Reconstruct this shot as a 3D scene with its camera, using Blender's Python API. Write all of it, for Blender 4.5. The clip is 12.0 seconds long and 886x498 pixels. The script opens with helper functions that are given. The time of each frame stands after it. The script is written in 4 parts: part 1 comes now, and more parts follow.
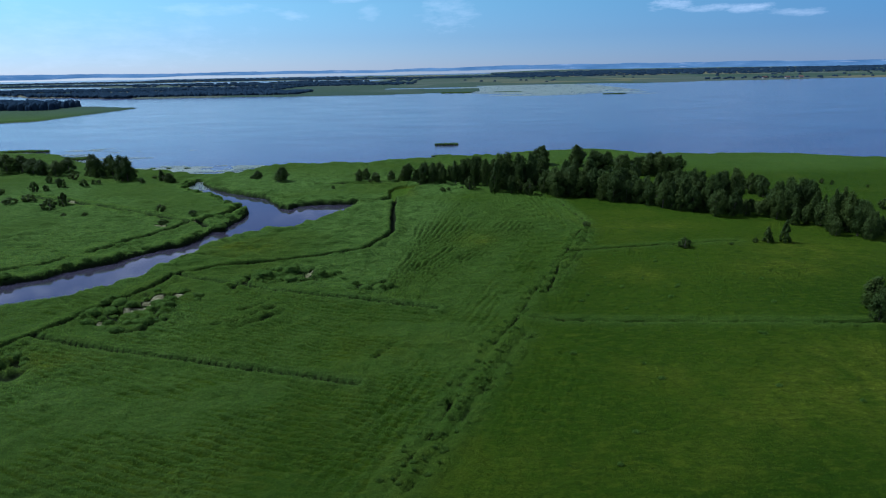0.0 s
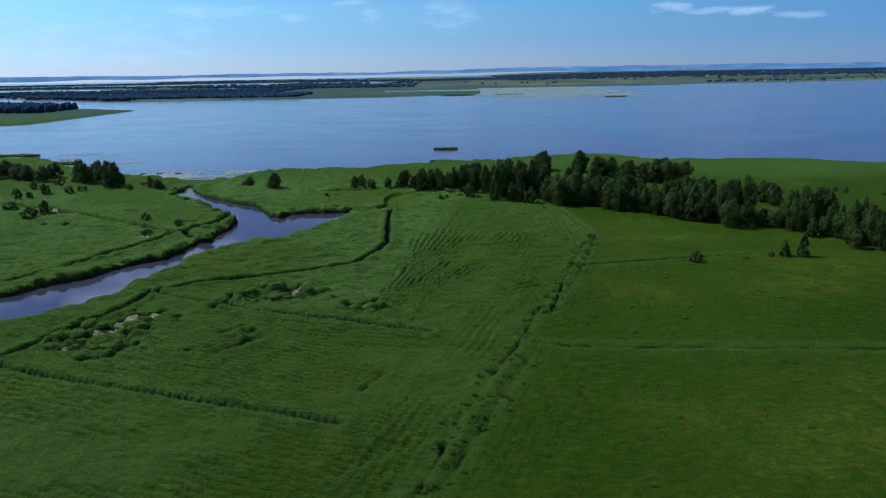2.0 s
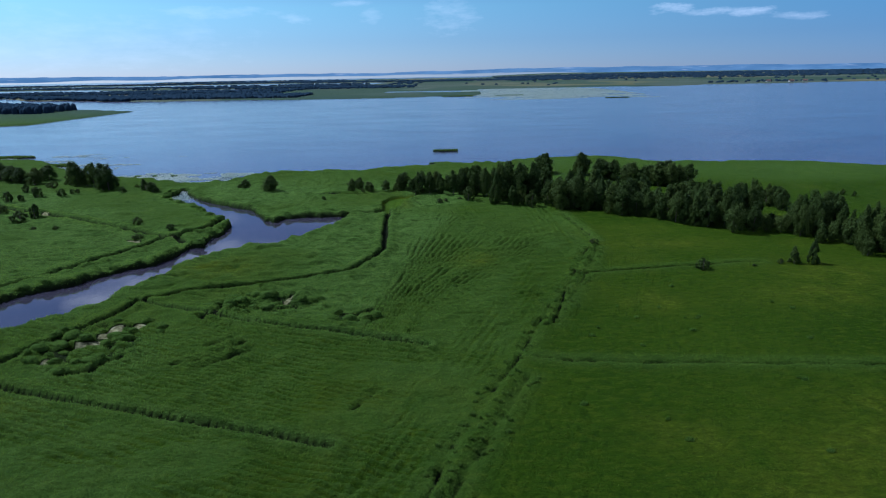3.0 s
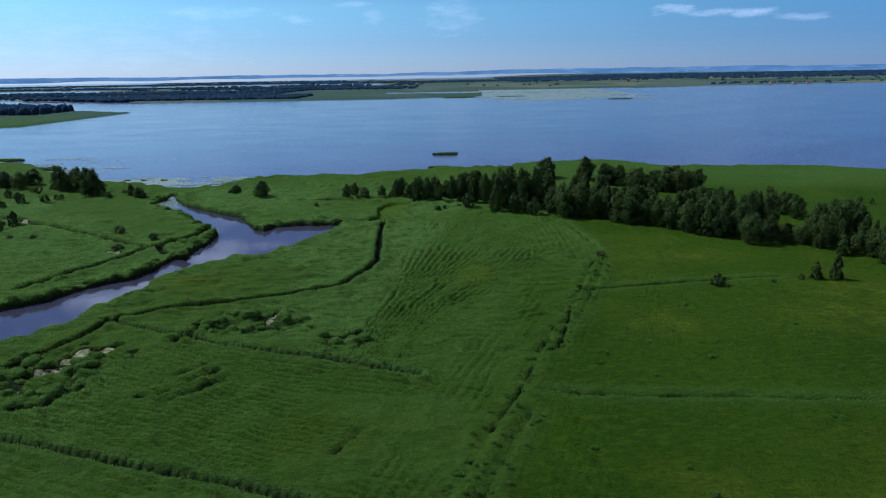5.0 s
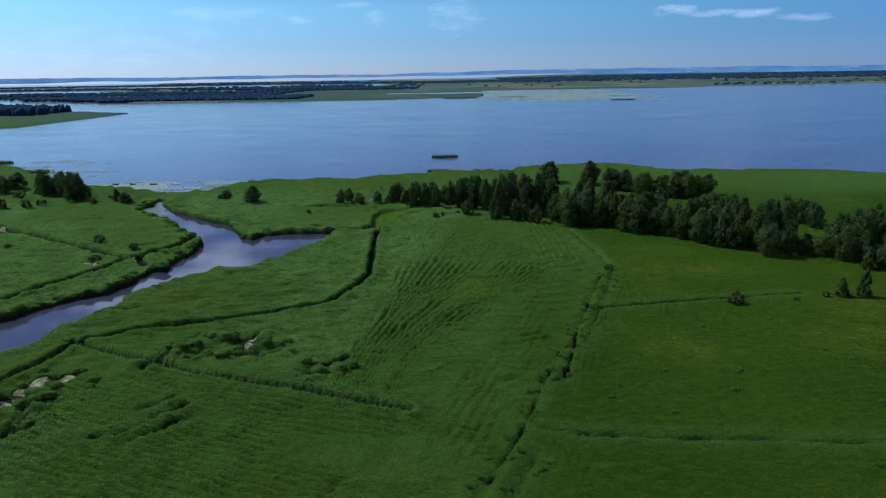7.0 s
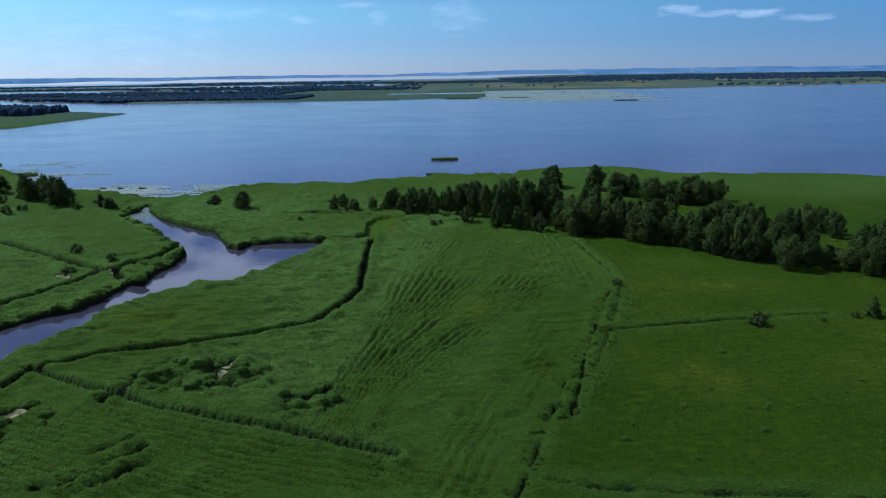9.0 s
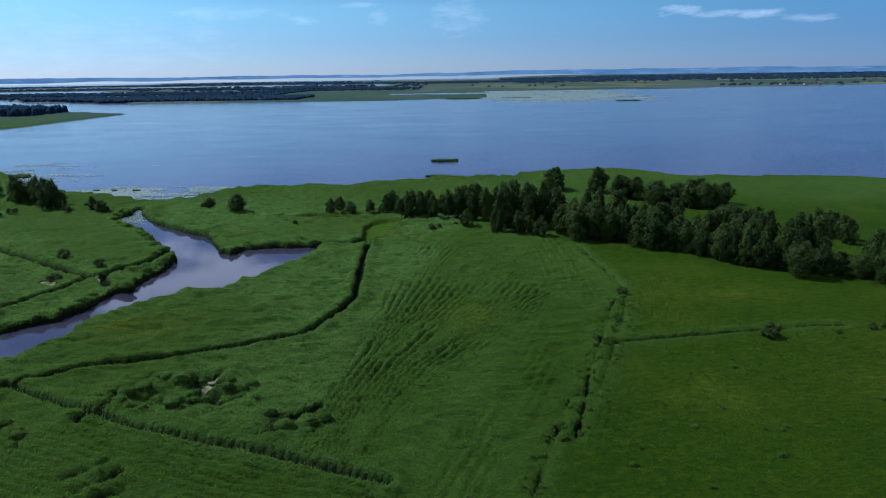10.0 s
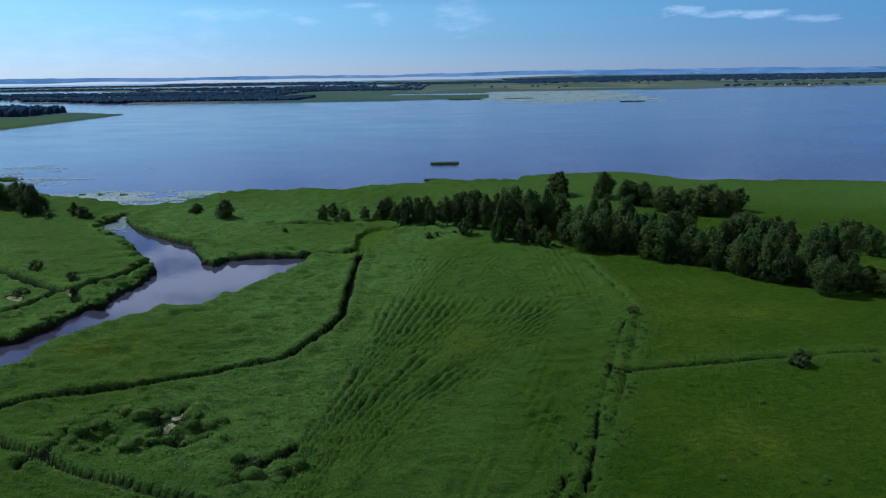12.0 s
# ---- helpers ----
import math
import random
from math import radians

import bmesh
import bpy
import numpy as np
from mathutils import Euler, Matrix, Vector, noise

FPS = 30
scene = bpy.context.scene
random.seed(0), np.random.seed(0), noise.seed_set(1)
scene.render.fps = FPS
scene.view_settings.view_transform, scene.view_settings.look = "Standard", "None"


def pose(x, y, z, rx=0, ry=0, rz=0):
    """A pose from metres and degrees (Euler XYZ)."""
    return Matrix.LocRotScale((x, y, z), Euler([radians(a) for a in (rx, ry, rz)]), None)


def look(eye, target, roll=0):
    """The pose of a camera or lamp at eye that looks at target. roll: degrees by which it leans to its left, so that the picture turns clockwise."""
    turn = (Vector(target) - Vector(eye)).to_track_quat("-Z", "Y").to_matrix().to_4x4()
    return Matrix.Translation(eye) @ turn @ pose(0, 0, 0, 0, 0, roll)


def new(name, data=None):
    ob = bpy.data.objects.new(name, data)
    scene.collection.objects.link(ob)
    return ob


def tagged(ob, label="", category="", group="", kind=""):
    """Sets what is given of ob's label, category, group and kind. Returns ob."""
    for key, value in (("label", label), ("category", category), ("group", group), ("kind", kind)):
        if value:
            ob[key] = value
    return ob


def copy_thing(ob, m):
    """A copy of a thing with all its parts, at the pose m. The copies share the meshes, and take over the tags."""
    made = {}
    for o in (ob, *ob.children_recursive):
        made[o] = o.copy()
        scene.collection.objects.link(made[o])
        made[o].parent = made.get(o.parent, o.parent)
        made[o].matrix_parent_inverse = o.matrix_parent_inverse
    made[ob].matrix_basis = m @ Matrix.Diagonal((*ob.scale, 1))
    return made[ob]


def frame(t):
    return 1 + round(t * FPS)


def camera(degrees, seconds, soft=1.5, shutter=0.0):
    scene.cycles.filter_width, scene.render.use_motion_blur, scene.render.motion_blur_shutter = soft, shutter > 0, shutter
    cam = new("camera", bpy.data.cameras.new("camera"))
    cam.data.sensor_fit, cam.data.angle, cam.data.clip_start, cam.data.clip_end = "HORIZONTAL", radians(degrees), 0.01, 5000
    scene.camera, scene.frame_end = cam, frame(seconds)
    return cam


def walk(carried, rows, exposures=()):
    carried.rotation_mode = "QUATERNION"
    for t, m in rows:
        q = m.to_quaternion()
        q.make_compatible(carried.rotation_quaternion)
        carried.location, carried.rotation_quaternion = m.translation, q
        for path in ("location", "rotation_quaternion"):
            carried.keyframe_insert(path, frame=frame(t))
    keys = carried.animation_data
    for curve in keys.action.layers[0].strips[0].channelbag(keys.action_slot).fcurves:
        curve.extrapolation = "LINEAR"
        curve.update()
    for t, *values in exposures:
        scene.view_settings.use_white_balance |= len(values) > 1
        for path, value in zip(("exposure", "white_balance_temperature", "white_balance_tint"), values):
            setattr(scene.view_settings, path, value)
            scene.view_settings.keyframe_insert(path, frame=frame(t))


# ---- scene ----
cam = camera(72.5, 12.0, 1.15)
ROWS = [
    (0, 0.842, 0.263, 43.834, 0.502, -16.706, 1.059),
    (0.5, 1.074, 2.54, 43.876, 0.522, -16.647, 1.05),
    (1, 1.308, 4.843, 43.914, 0.544, -16.594, 1.041),
    (1.5, 1.545, 7.168, 43.949, 0.569, -16.547, 1.032),
    (2, 1.784, 9.516, 43.981, 0.595, -16.506, 1.023),
    (2.5, 2.025, 11.884, 44.008, 0.623, -16.47, 1.014),
    (3, 2.268, 14.273, 44.032, 0.653, -16.439, 1.006),
    (4, 2.762, 19.105, 44.069, 0.72, -16.39, 0.988),
    (5, 3.265, 24.004, 44.092, 0.795, -16.355, 0.97),
    (6, 3.776, 28.961, 44.1, 0.878, -16.331, 0.953),
    (7, 4.297, 33.967, 44.093, 0.968, -16.315, 0.935),
    (8, 4.827, 39.013, 44.072, 1.067, -16.303, 0.917),
    (9, 5.366, 44.092, 44.036, 1.174, -16.293, 0.9),
    (10, 5.914, 49.193, 43.986, 1.289, -16.28, 0.882),
    (11, 6.472, 54.309, 43.921, 1.412, -16.262, 0.864),
    (12, 7.038, 59.43, 43.841, 1.544, -16.235, 0.847),
]
walk(cam, [(t, pose(x, y, z, 90 + pitch, roll, yaw)) for t, x, y, z, yaw, pitch, roll in ROWS],
     [(0, 0.19, 5000, 8), (12, 0.13, 5000, 8)])

# ---- light: high sun from the west, clear sky with thin clouds ----
SUN_FROM = Vector((-0.80, 0.30, 0.95)).normalized()
sun_data = bpy.data.lights.new("sun", "SUN")
sun_data.energy, sun_data.angle, sun_data.color = 3.85, radians(0.6), (1.0, 0.95, 0.86)
sun = new("sun", sun_data)
sun.matrix_world = look((0, 0, 300), Vector((0, 0, 300)) - SUN_FROM)

world = bpy.data.worlds.new("world")
scene.world = world
world.use_nodes = True
wt = world.node_tree
wt.nodes.clear()


def node(tree, kind, **values):
    n = tree.nodes.new(kind)
    for k, v in values.items():
        n.inputs[k.replace("_", " ")].default_value = v
    return n


sky = wt.nodes.new("ShaderNodeTexSky")
sky.sky_type, sky.sun_disc = "NISHITA", False
sky.sun_elevation = math.asin(SUN_FROM.z)
sky.sun_rotation = math.atan2(SUN_FROM.x, SUN_FROM.y)
sky.altitude, sky.air_density, sky.dust_density, sky.ozone_density = 50, 0.95, 0.05, 5.0
wcoord = wt.nodes.new("ShaderNodeTexCoord")


def wmath(op, a, b=None, clamp=False):
    n = wt.nodes.new("ShaderNodeMath")
    n.operation, n.use_clamp = op, clamp
    for i, v in enumerate((a, b)):
        if v is None:
            continue
        if isinstance(v, (int, float)):
            n.inputs[i].default_value = v
        else:
            wt.links.new(v, n.inputs[i])
    return n.outputs[0]


sep = wt.nodes.new("ShaderNodeSeparateXYZ")
wt.links.new(wcoord.outputs["Generated"], sep.inputs[0])
# flat cloud deck: direction projected onto a high plane
up = wmath("MAXIMUM", wmath("ADD", sep.outputs[2], 0.06), 0.03)
deck = wt.nodes.new("ShaderNodeCombineXYZ")
wt.links.new(wmath("DIVIDE", sep.outputs[0], up), deck.inputs[0])
wt.links.new(wmath("DIVIDE", sep.outputs[1], up), deck.inputs[1])
cn = node(wt, "ShaderNodeTexNoise", Scale=1.5, Detail=7.0, Roughness=0.6)
wt.links.new(deck.outputs[0], cn.inputs["Vector"])
cr = wt.nodes.new("ShaderNodeMapRange")
cr.inputs["From Min"].default_value, cr.inputs["From Max"].default_value = 0.46, 0.58
wt.links.new(cn.outputs[0], cr.inputs[0])
high = wt.nodes.new("ShaderNodeMapRange")
high.inputs["From Min"].default_value, high.inputs["From Max"].default_value = 0.16, 0.26
wt.links.new(sep.outputs[2], high.inputs[0])
cloud = wmath("MULTIPLY", wmath("MULTIPLY", cr.outputs[0], high.outputs[0]), 0.7)
# small clouds low over the lake: bearing, height, half width, half height, density
bearing = wmath("ARCTAN2", sep.outputs[0], sep.outputs[1])
polar = wt.nodes.new("ShaderNodeCombineXYZ")
wt.links.new(wmath("MULTIPLY", bearing, 14.0), polar.inputs[0])
wt.links.new(wmath("MULTIPLY", sep.outputs[2], 45.0), polar.inputs[1])
wisp = node(wt, "ShaderNodeTexNoise", Scale=1.6, Detail=6.0, Roughness=0.65)
wt.links.new(polar.outputs[0], wisp.inputs["Vector"])
for at, up0, wide, tall, dense in ((0.330, 0.0805, 0.045, 0.008, 1.3), (0.380, 0.0740, 0.045, 0.006, 1.1), (0.438, 0.0715, 0.045, 0.007, 1.2), (0.488, 0.0635, 0.045, 0.006, 0.9),
                                   (0.002, 0.081, 0.050, 0.032, 0.55), (-0.347, 0.0865, 0.095, 0.010, 0.5), (-0.235, 0.0775, 0.028, 0.009, 0.6), (-0.122, 0.082, 0.020, 0.013, 0.5),
                                   (-0.157, 0.101, 0.040, 0.006, 0.6), (-0.54, 0.045, 0.26, 0.045, 0.35)):
    u = wmath("DIVIDE", wmath("SUBTRACT", bearing, at), wide)
    v = wmath("DIVIDE", wmath("SUBTRACT", sep.outputs[2], up0), tall)
    q = wmath("ADD", wmath("MULTIPLY", u, u), wmath("MULTIPLY", v, v))
    q = wmath("SUBTRACT", wmath("ADD", wmath("MULTIPLY", wisp.outputs[0], 4.6), -1.5), q)
    cloud = wmath("MAXIMUM", cloud, wmath("MULTIPLY", wmath("MULTIPLY", q, 0.5, True), dense * 0.34))
wmix = wt.nodes.new("ShaderNodeMix")
wmix.data_type = "RGBA"
wt.links.new(cloud, wmix.inputs["Factor"])
# brightness gradient multiplied onto the sky: paler on the sun's side, deeper away
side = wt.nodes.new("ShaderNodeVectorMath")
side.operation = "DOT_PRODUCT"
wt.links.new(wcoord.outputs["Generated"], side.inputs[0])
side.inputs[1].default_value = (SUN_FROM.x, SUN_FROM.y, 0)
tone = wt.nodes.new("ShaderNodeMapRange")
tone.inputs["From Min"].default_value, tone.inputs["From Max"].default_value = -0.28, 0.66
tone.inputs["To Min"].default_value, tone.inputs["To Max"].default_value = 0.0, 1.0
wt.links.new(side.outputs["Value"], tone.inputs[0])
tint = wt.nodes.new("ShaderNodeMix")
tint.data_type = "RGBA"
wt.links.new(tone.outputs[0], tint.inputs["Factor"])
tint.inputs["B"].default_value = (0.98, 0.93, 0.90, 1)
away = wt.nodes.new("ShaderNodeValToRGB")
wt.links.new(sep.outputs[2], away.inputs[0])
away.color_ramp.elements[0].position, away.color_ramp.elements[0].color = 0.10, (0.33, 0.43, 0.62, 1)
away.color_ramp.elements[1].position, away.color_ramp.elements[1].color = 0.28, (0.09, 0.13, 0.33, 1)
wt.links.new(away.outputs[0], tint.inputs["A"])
# second tint multiplied onto the sky: bluish at the horizon, clear cyan a little higher
height_tint = wt.nodes.new("ShaderNodeValToRGB")
wt.links.new(sep.outputs[2], height_tint.inputs[0])
for i, (at, colour) in enumerate(((0.0, (0.46, 0.49, 0.62, 1)), (0.045, (0.48, 0.525, 0.57, 1)), (0.095, (0.59, 0.665, 0.585, 1)), (0.18, (0.53, 0.47, 0.48, 1)))):
    stop = height_tint.color_ramp.elements[i] if i < 2 else height_tint.color_ramp.elements.new(at)
    stop.position, stop.color = at, colour
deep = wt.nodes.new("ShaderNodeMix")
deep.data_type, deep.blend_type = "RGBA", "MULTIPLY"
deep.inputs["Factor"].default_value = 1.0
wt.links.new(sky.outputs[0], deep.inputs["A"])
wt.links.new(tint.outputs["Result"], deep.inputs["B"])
tinted_sky = wt.nodes.new("ShaderNodeVectorMath")
tinted_sky.operation = "MULTIPLY"
wt.links.new(deep.outputs["Result"], tinted_sky.inputs[0])
wt.links.new(height_tint.outputs[0], tinted_sky.inputs[1])
twofold = wt.nodes.new("ShaderNodeVectorMath")
twofold.operation = "SCALE"
wt.links.new(tinted_sky.outputs[0], twofold.inputs[0])
twofold.inputs["Scale"].default_value = 2.0
wt.links.new(twofold.outputs[0], wmix.inputs["A"])
wmix.inputs["B"].default_value = (12.8, 12.5, 13.2, 1)
bg = wt.nodes.new("ShaderNodeBackground")
bg.inputs[1].default_value = 0.085
wt.links.new(wmix.outputs["Result"], bg.inputs[0])
wo = wt.nodes.new("ShaderNodeOutputWorld")
wt.links.new(bg.outputs[0], wo.inputs[0])


# ---- materials ----
class Mat:
    """A small builder of node materials."""

    def __init__(self, name):
        self.m = bpy.data.materials.new(name)
        self.m.use_nodes = True
        self.t = self.m.node_tree
        self.t.nodes.clear()
        self.out = self.t.nodes.new("ShaderNodeOutputMaterial")
        self.coord = self.t.nodes.new("ShaderNodeTexCoord").outputs["Object"]

    def link(self, a, b):
        self.t.links.new(a, b)

    def noise(self, scale, detail=4.0, rough=0.55, stretch=None, vector=None):
        n = node(self.t, "ShaderNodeTexNoise", Scale=scale, Detail=detail, Roughness=rough)
        v = vector or self.coord
        if stretch:
            mp = self.t.nodes.new("ShaderNodeMapping")
            mp.inputs["Scale"].default_value = stretch
            self.link(v, mp.inputs[0])
            v = mp.outputs[0]
        self.link(v, n.inputs["Vector"])
        return n.outputs[0]

    def ramp(self, value, lo, hi, to=(0.0, 1.0)):
        n = self.t.nodes.new("ShaderNodeMapRange")
        n.inputs[1].default_value, n.inputs[2].default_value = lo, hi
        n.inputs[3].default_value, n.inputs[4].default_value = to
        self.link(value, n.inputs[0])
        return n.outputs[0]

    def mix(self, f, a, b):
        n = self.t.nodes.new("ShaderNodeMix")
        n.data_type = "RGBA"
        for v, key in ((f, 0), (a, 6), (b, 7)):
            if isinstance(v, (int, float)):
                n.inputs[key].default_value = v
            elif isinstance(v, tuple):
                n.inputs[key].default_value = (*v, 1)
            else:
                self.link(v, n.inputs[key])
        return n.outputs[2]

    def math(self, op, a, b=0.5):
        n = self.t.nodes.new("ShaderNodeMath")
        n.operation = op
        for i, v in enumerate((a, b)):
            if isinstance(v, (int, float)):
                n.inputs[i].default_value = v
            else:
                self.link(v, n.inputs[i])
        return n.outputs[0]

    def attr(self, name):
        n = self.t.nodes.new("ShaderNodeAttribute")
        n.attribute_name = name
        return n.outputs["Fac"]

    def bump(self, height, strength, distance):
        n = self.t.nodes.new("ShaderNodeBump")
        n.inputs["Strength"].default_value, n.inputs["Distance"].default_value = strength, distance
        self.link(height, n.inputs["Height"])
        return n.outputs[0]

    def principled(self, color, rough=0.8, normal=None, spec=0.3, metal=0.0):
        b = self.t.nodes.new("ShaderNodeBsdfPrincipled")
        b.inputs["Metallic"].default_value = metal
        b.inputs["Specular IOR Level"].default_value = spec
        for v, key in ((color, "Base Color"), (rough, "Roughness")):
            if isinstance(v, tuple):
                b.inputs[key].default_value = (*v, 1)
            elif isinstance(v, (int, float)):
                b.inputs[key].default_value = v
            else:
                self.link(v, b.inputs[key])
        if normal:
            self.link(normal, b.inputs["Normal"])
        return b.outputs[0]

    def leafy(self, color, passing=0.35, rough=0.55, spec=0.25, normal=None):
        """Leaf surface: glossy skin over a body that lets some light through."""
        p = self.principled(color, rough, normal, spec)
        tr = self.t.nodes.new("ShaderNodeBsdfTranslucent")
        self.link(color, tr.inputs[0])
        mx = self.t.nodes.new("ShaderNodeMixShader")
        mx.inputs[0].default_value = passing
        self.link(p, mx.inputs[1])
        self.link(tr.outputs[0], mx.inputs[2])
        return mx.outputs[0]

    def done(self, surface):
        self.link(surface, self.out.inputs[0])
        return self.m


def sward_colour(m):
    """Greens of reed, meadow and dry patches; the zones come from the plan, stored on the meshes."""
    reed, dry, mud_shade, far = m.attr("reed"), m.attr("dry"), m.attr("mud_shade"), m.attr("far")
    big = m.noise(0.03, 3, 0.5)
    mid = m.noise(0.22, 4, 0.6)
    fine = m.noise(2.6, 4, 0.7, (0.8, 1.3, 1))
    meadow = m.mix(m.ramp(big, 0.35, 0.65), (0.027, 0.058, 0.0026), (0.039, 0.074, 0.0034))
    reeds = m.mix(m.ramp(mid, 0.3, 0.7), (0.065, 0.122, 0.022), (0.098, 0.163, 0.032))
    meadow = m.mix(m.ramp(m.noise(0.5, 6, 0.7, (0.8, 1.8, 1)), 0.48, 0.66, (0.0, 0.9)), meadow, (0.062, 0.092, 0.005))
    meadow = m.mix(m.ramp(m.noise(0.75, 5, 0.7, (0.9, 1.6, 1)), 0.52, 0.68, (0.0, 0.85)), meadow, (0.018, 0.042, 0.003))
    c = m.mix(reed, meadow, reeds)
    withered = m.mix(m.ramp(m.noise(0.9, 6, 0.75, (0.7, 1.4, 1)), 0.42, 0.62), (0.058, 0.074, 0.006), (0.122, 0.160, 0.010))
    c = m.mix(m.math("MULTIPLY", dry, m.ramp(mid, 0.3, 0.6)), c, withered)
    c = m.mix(m.ramp(dry, 0.88, 0.98), c, m.mix(m.ramp(mid, 0.3, 0.7), (0.050, 0.100, 0.008), (0.072, 0.125, 0.010)))
    c = m.mix(m.math("MULTIPLY", reed, m.ramp(m.noise(1.0, 5, 0.65, (0.55, 1.5, 1)), 0.48, 0.66, (0.0, 0.72))), c, (0.026, 0.056, 0.006))
    c = m.mix(m.ramp(fine, 0.42, 0.66, (0.0, 0.5)), c, (0.020, 0.042, 0.003))
    return c, mud_shade, far


def make_ground():
    m = Mat("sward")
    c, mud_shade, far = sward_colour(m)
    # far country: patchwork of fields, greyed and blued to paint in distance haze
    vo = node(m.t, "ShaderNodeTexVoronoi", Scale=1.0)
    mp = m.t.nodes.new("ShaderNodeMapping")
    mp.inputs["Scale"].default_value = (0.004, 0.0028, 0)
    m.link(m.coord, mp.inputs[0])
    m.link(mp.outputs[0], vo.inputs["Vector"])
    sp = m.t.nodes.new("ShaderNodeSeparateColor")
    m.link(vo.outputs["Color"], sp.inputs[0])
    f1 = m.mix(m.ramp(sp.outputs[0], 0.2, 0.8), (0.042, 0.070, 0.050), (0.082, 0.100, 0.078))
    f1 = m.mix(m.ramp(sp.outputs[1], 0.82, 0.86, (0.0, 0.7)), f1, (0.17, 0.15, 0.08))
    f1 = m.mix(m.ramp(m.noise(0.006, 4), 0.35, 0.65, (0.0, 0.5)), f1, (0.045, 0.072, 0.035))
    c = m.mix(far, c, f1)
    bare = m.mix(m.ramp(m.noise(1.1, 5), 0.35, 0.7), (0.12, 0.11, 0.05), (0.46, 0.45, 0.25))
    # low values paint shade of ditches and furrows, high values are bare mud
    c = m.mix(m.ramp(mud_shade, 0.0, 0.5), c, m.mix(m.ramp(mud_shade, 0.6, 0.85), (0.010, 0.014, 0.006), bare))
    h = m.math("ADD", m.noise(2.6, 6, 0.75, (0.7, 1.6, 1)), m.noise(0.6, 3))
    return m.done(m.principled(c, 0.85, m.bump(h, 1.0, 0.6), 0.02))


def make_blades():
    m = Mat("grass_blades")
    c, mud_shade, far = sward_colour(m)
    geo = m.t.nodes.new("ShaderNodeNewGeometry")
    r = geo.outputs["Random Per Island"]
    c = m.mix(m.ramp(r, 0.3, 1.0, (0.0, 0.6)), c, (0.065, 0.090, 0.009))
    c = m.mix(m.ramp(r, 0.94, 1.0, (0.0, 0.5)), c, (0.10, 0.11, 0.03))
    # reflected and transmitted light share the blade, half each
    twice = m.t.nodes.new("ShaderNodeVectorMath")
    twice.operation = "SCALE"
    m.link(c, twice.inputs[0])
    twice.inputs["Scale"].default_value = 1.6
    c = twice.outputs[0]
    # a blade stands in a dense sward and takes the light of the whole canopy
    lift = m.t.nodes.new("ShaderNodeVectorMath")
    lift.operation = "MULTIPLY_ADD"
    m.link(geo.outputs["Normal"], lift.inputs[0])
    lift.inputs[1].default_value, lift.inputs[2].default_value = (0.3, 0.3, 0.3), (0, 0, 0.8)
    unit = m.t.nodes.new("ShaderNodeVectorMath")
    unit.operation = "NORMALIZE"
    m.link(lift.outputs[0], unit.inputs[0])
    return m.done(m.leafy(c, 0.5, 0.8, 0.02, unit.outputs[0]))


def make_leaves(name, dark, light):
    m = Mat(name)
    geo = m.t.nodes.new("ShaderNodeNewGeometry")
    info = m.t.nodes.new("ShaderNodeObjectInfo")
    c = m.mix(geo.outputs["Random Per Island"], dark, light)
    c = m.mix(m.ramp(info.outputs["Random"], 0.0, 0.6, (0.5, 0.0)), c, (0.024, 0.044, 0.010))
    c = m.mix(m.ramp(info.outputs["Random"], 0.6, 1.0, (0.0, 0.45)), c, (0.080, 0.110, 0.020))
    return m.done(m.leafy(c, 0.38, 0.65, 0.10))


def make_bark():
    m = Mat("bark")
    n = m.noise(3.0, 5, 0.65, (1, 1, 0.25))
    c = m.mix(m.ramp(n, 0.3, 0.7), (0.05, 0.04, 0.03), (0.17, 0.14, 0.11))
    return m.done(m.principled(c, 0.9, m.bump(n, 0.8, 0.05), 0.2))


def make_water(name, deep, shallow, ripple, rough):
    m = Mat(name)
    big = m.noise(0.012, 4, 0.5, (1, 3.0, 1))
    streak = m.noise(0.02, 5, 0.6, (0.6, 1.6, 1))
    c = m.mix(m.ramp(big, 0.35, 0.65), deep, shallow)
    small = m.noise(1.3, 3, 0.6)
    h = m.math("ADD", m.math("MULTIPLY", small, 0.35), m.noise(0.25, 3, 0.6))
    r = m.ramp(streak, 0.35, 0.65, (rough * 0.9, rough * 1.12))
    return m.done(m.principled(c, r, m.bump(h, ripple, 0.25), 0.5))


M_GROUND = make_ground()
M_BLADES = make_blades()
M_LEAF = make_leaves("alder_leaves", (0.033, 0.058, 0.012), (0.068, 0.102, 0.021))
M_LEAF_PALE = make_leaves("willow_leaves", (0.044, 0.072, 0.015), (0.082, 0.114, 0.025))


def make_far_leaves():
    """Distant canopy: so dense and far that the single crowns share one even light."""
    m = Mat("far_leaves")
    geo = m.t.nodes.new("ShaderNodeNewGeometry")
    # bluish leaf colours with the haze of distance painted in
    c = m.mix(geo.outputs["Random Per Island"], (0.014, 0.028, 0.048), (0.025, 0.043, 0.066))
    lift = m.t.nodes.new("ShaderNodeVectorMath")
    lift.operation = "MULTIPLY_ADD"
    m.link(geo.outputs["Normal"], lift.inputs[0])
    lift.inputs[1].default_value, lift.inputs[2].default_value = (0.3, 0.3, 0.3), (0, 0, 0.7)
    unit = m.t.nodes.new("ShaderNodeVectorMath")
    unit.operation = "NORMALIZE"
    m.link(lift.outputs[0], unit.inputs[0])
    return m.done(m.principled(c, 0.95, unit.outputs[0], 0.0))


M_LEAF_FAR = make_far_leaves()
M_BARK = make_bark()
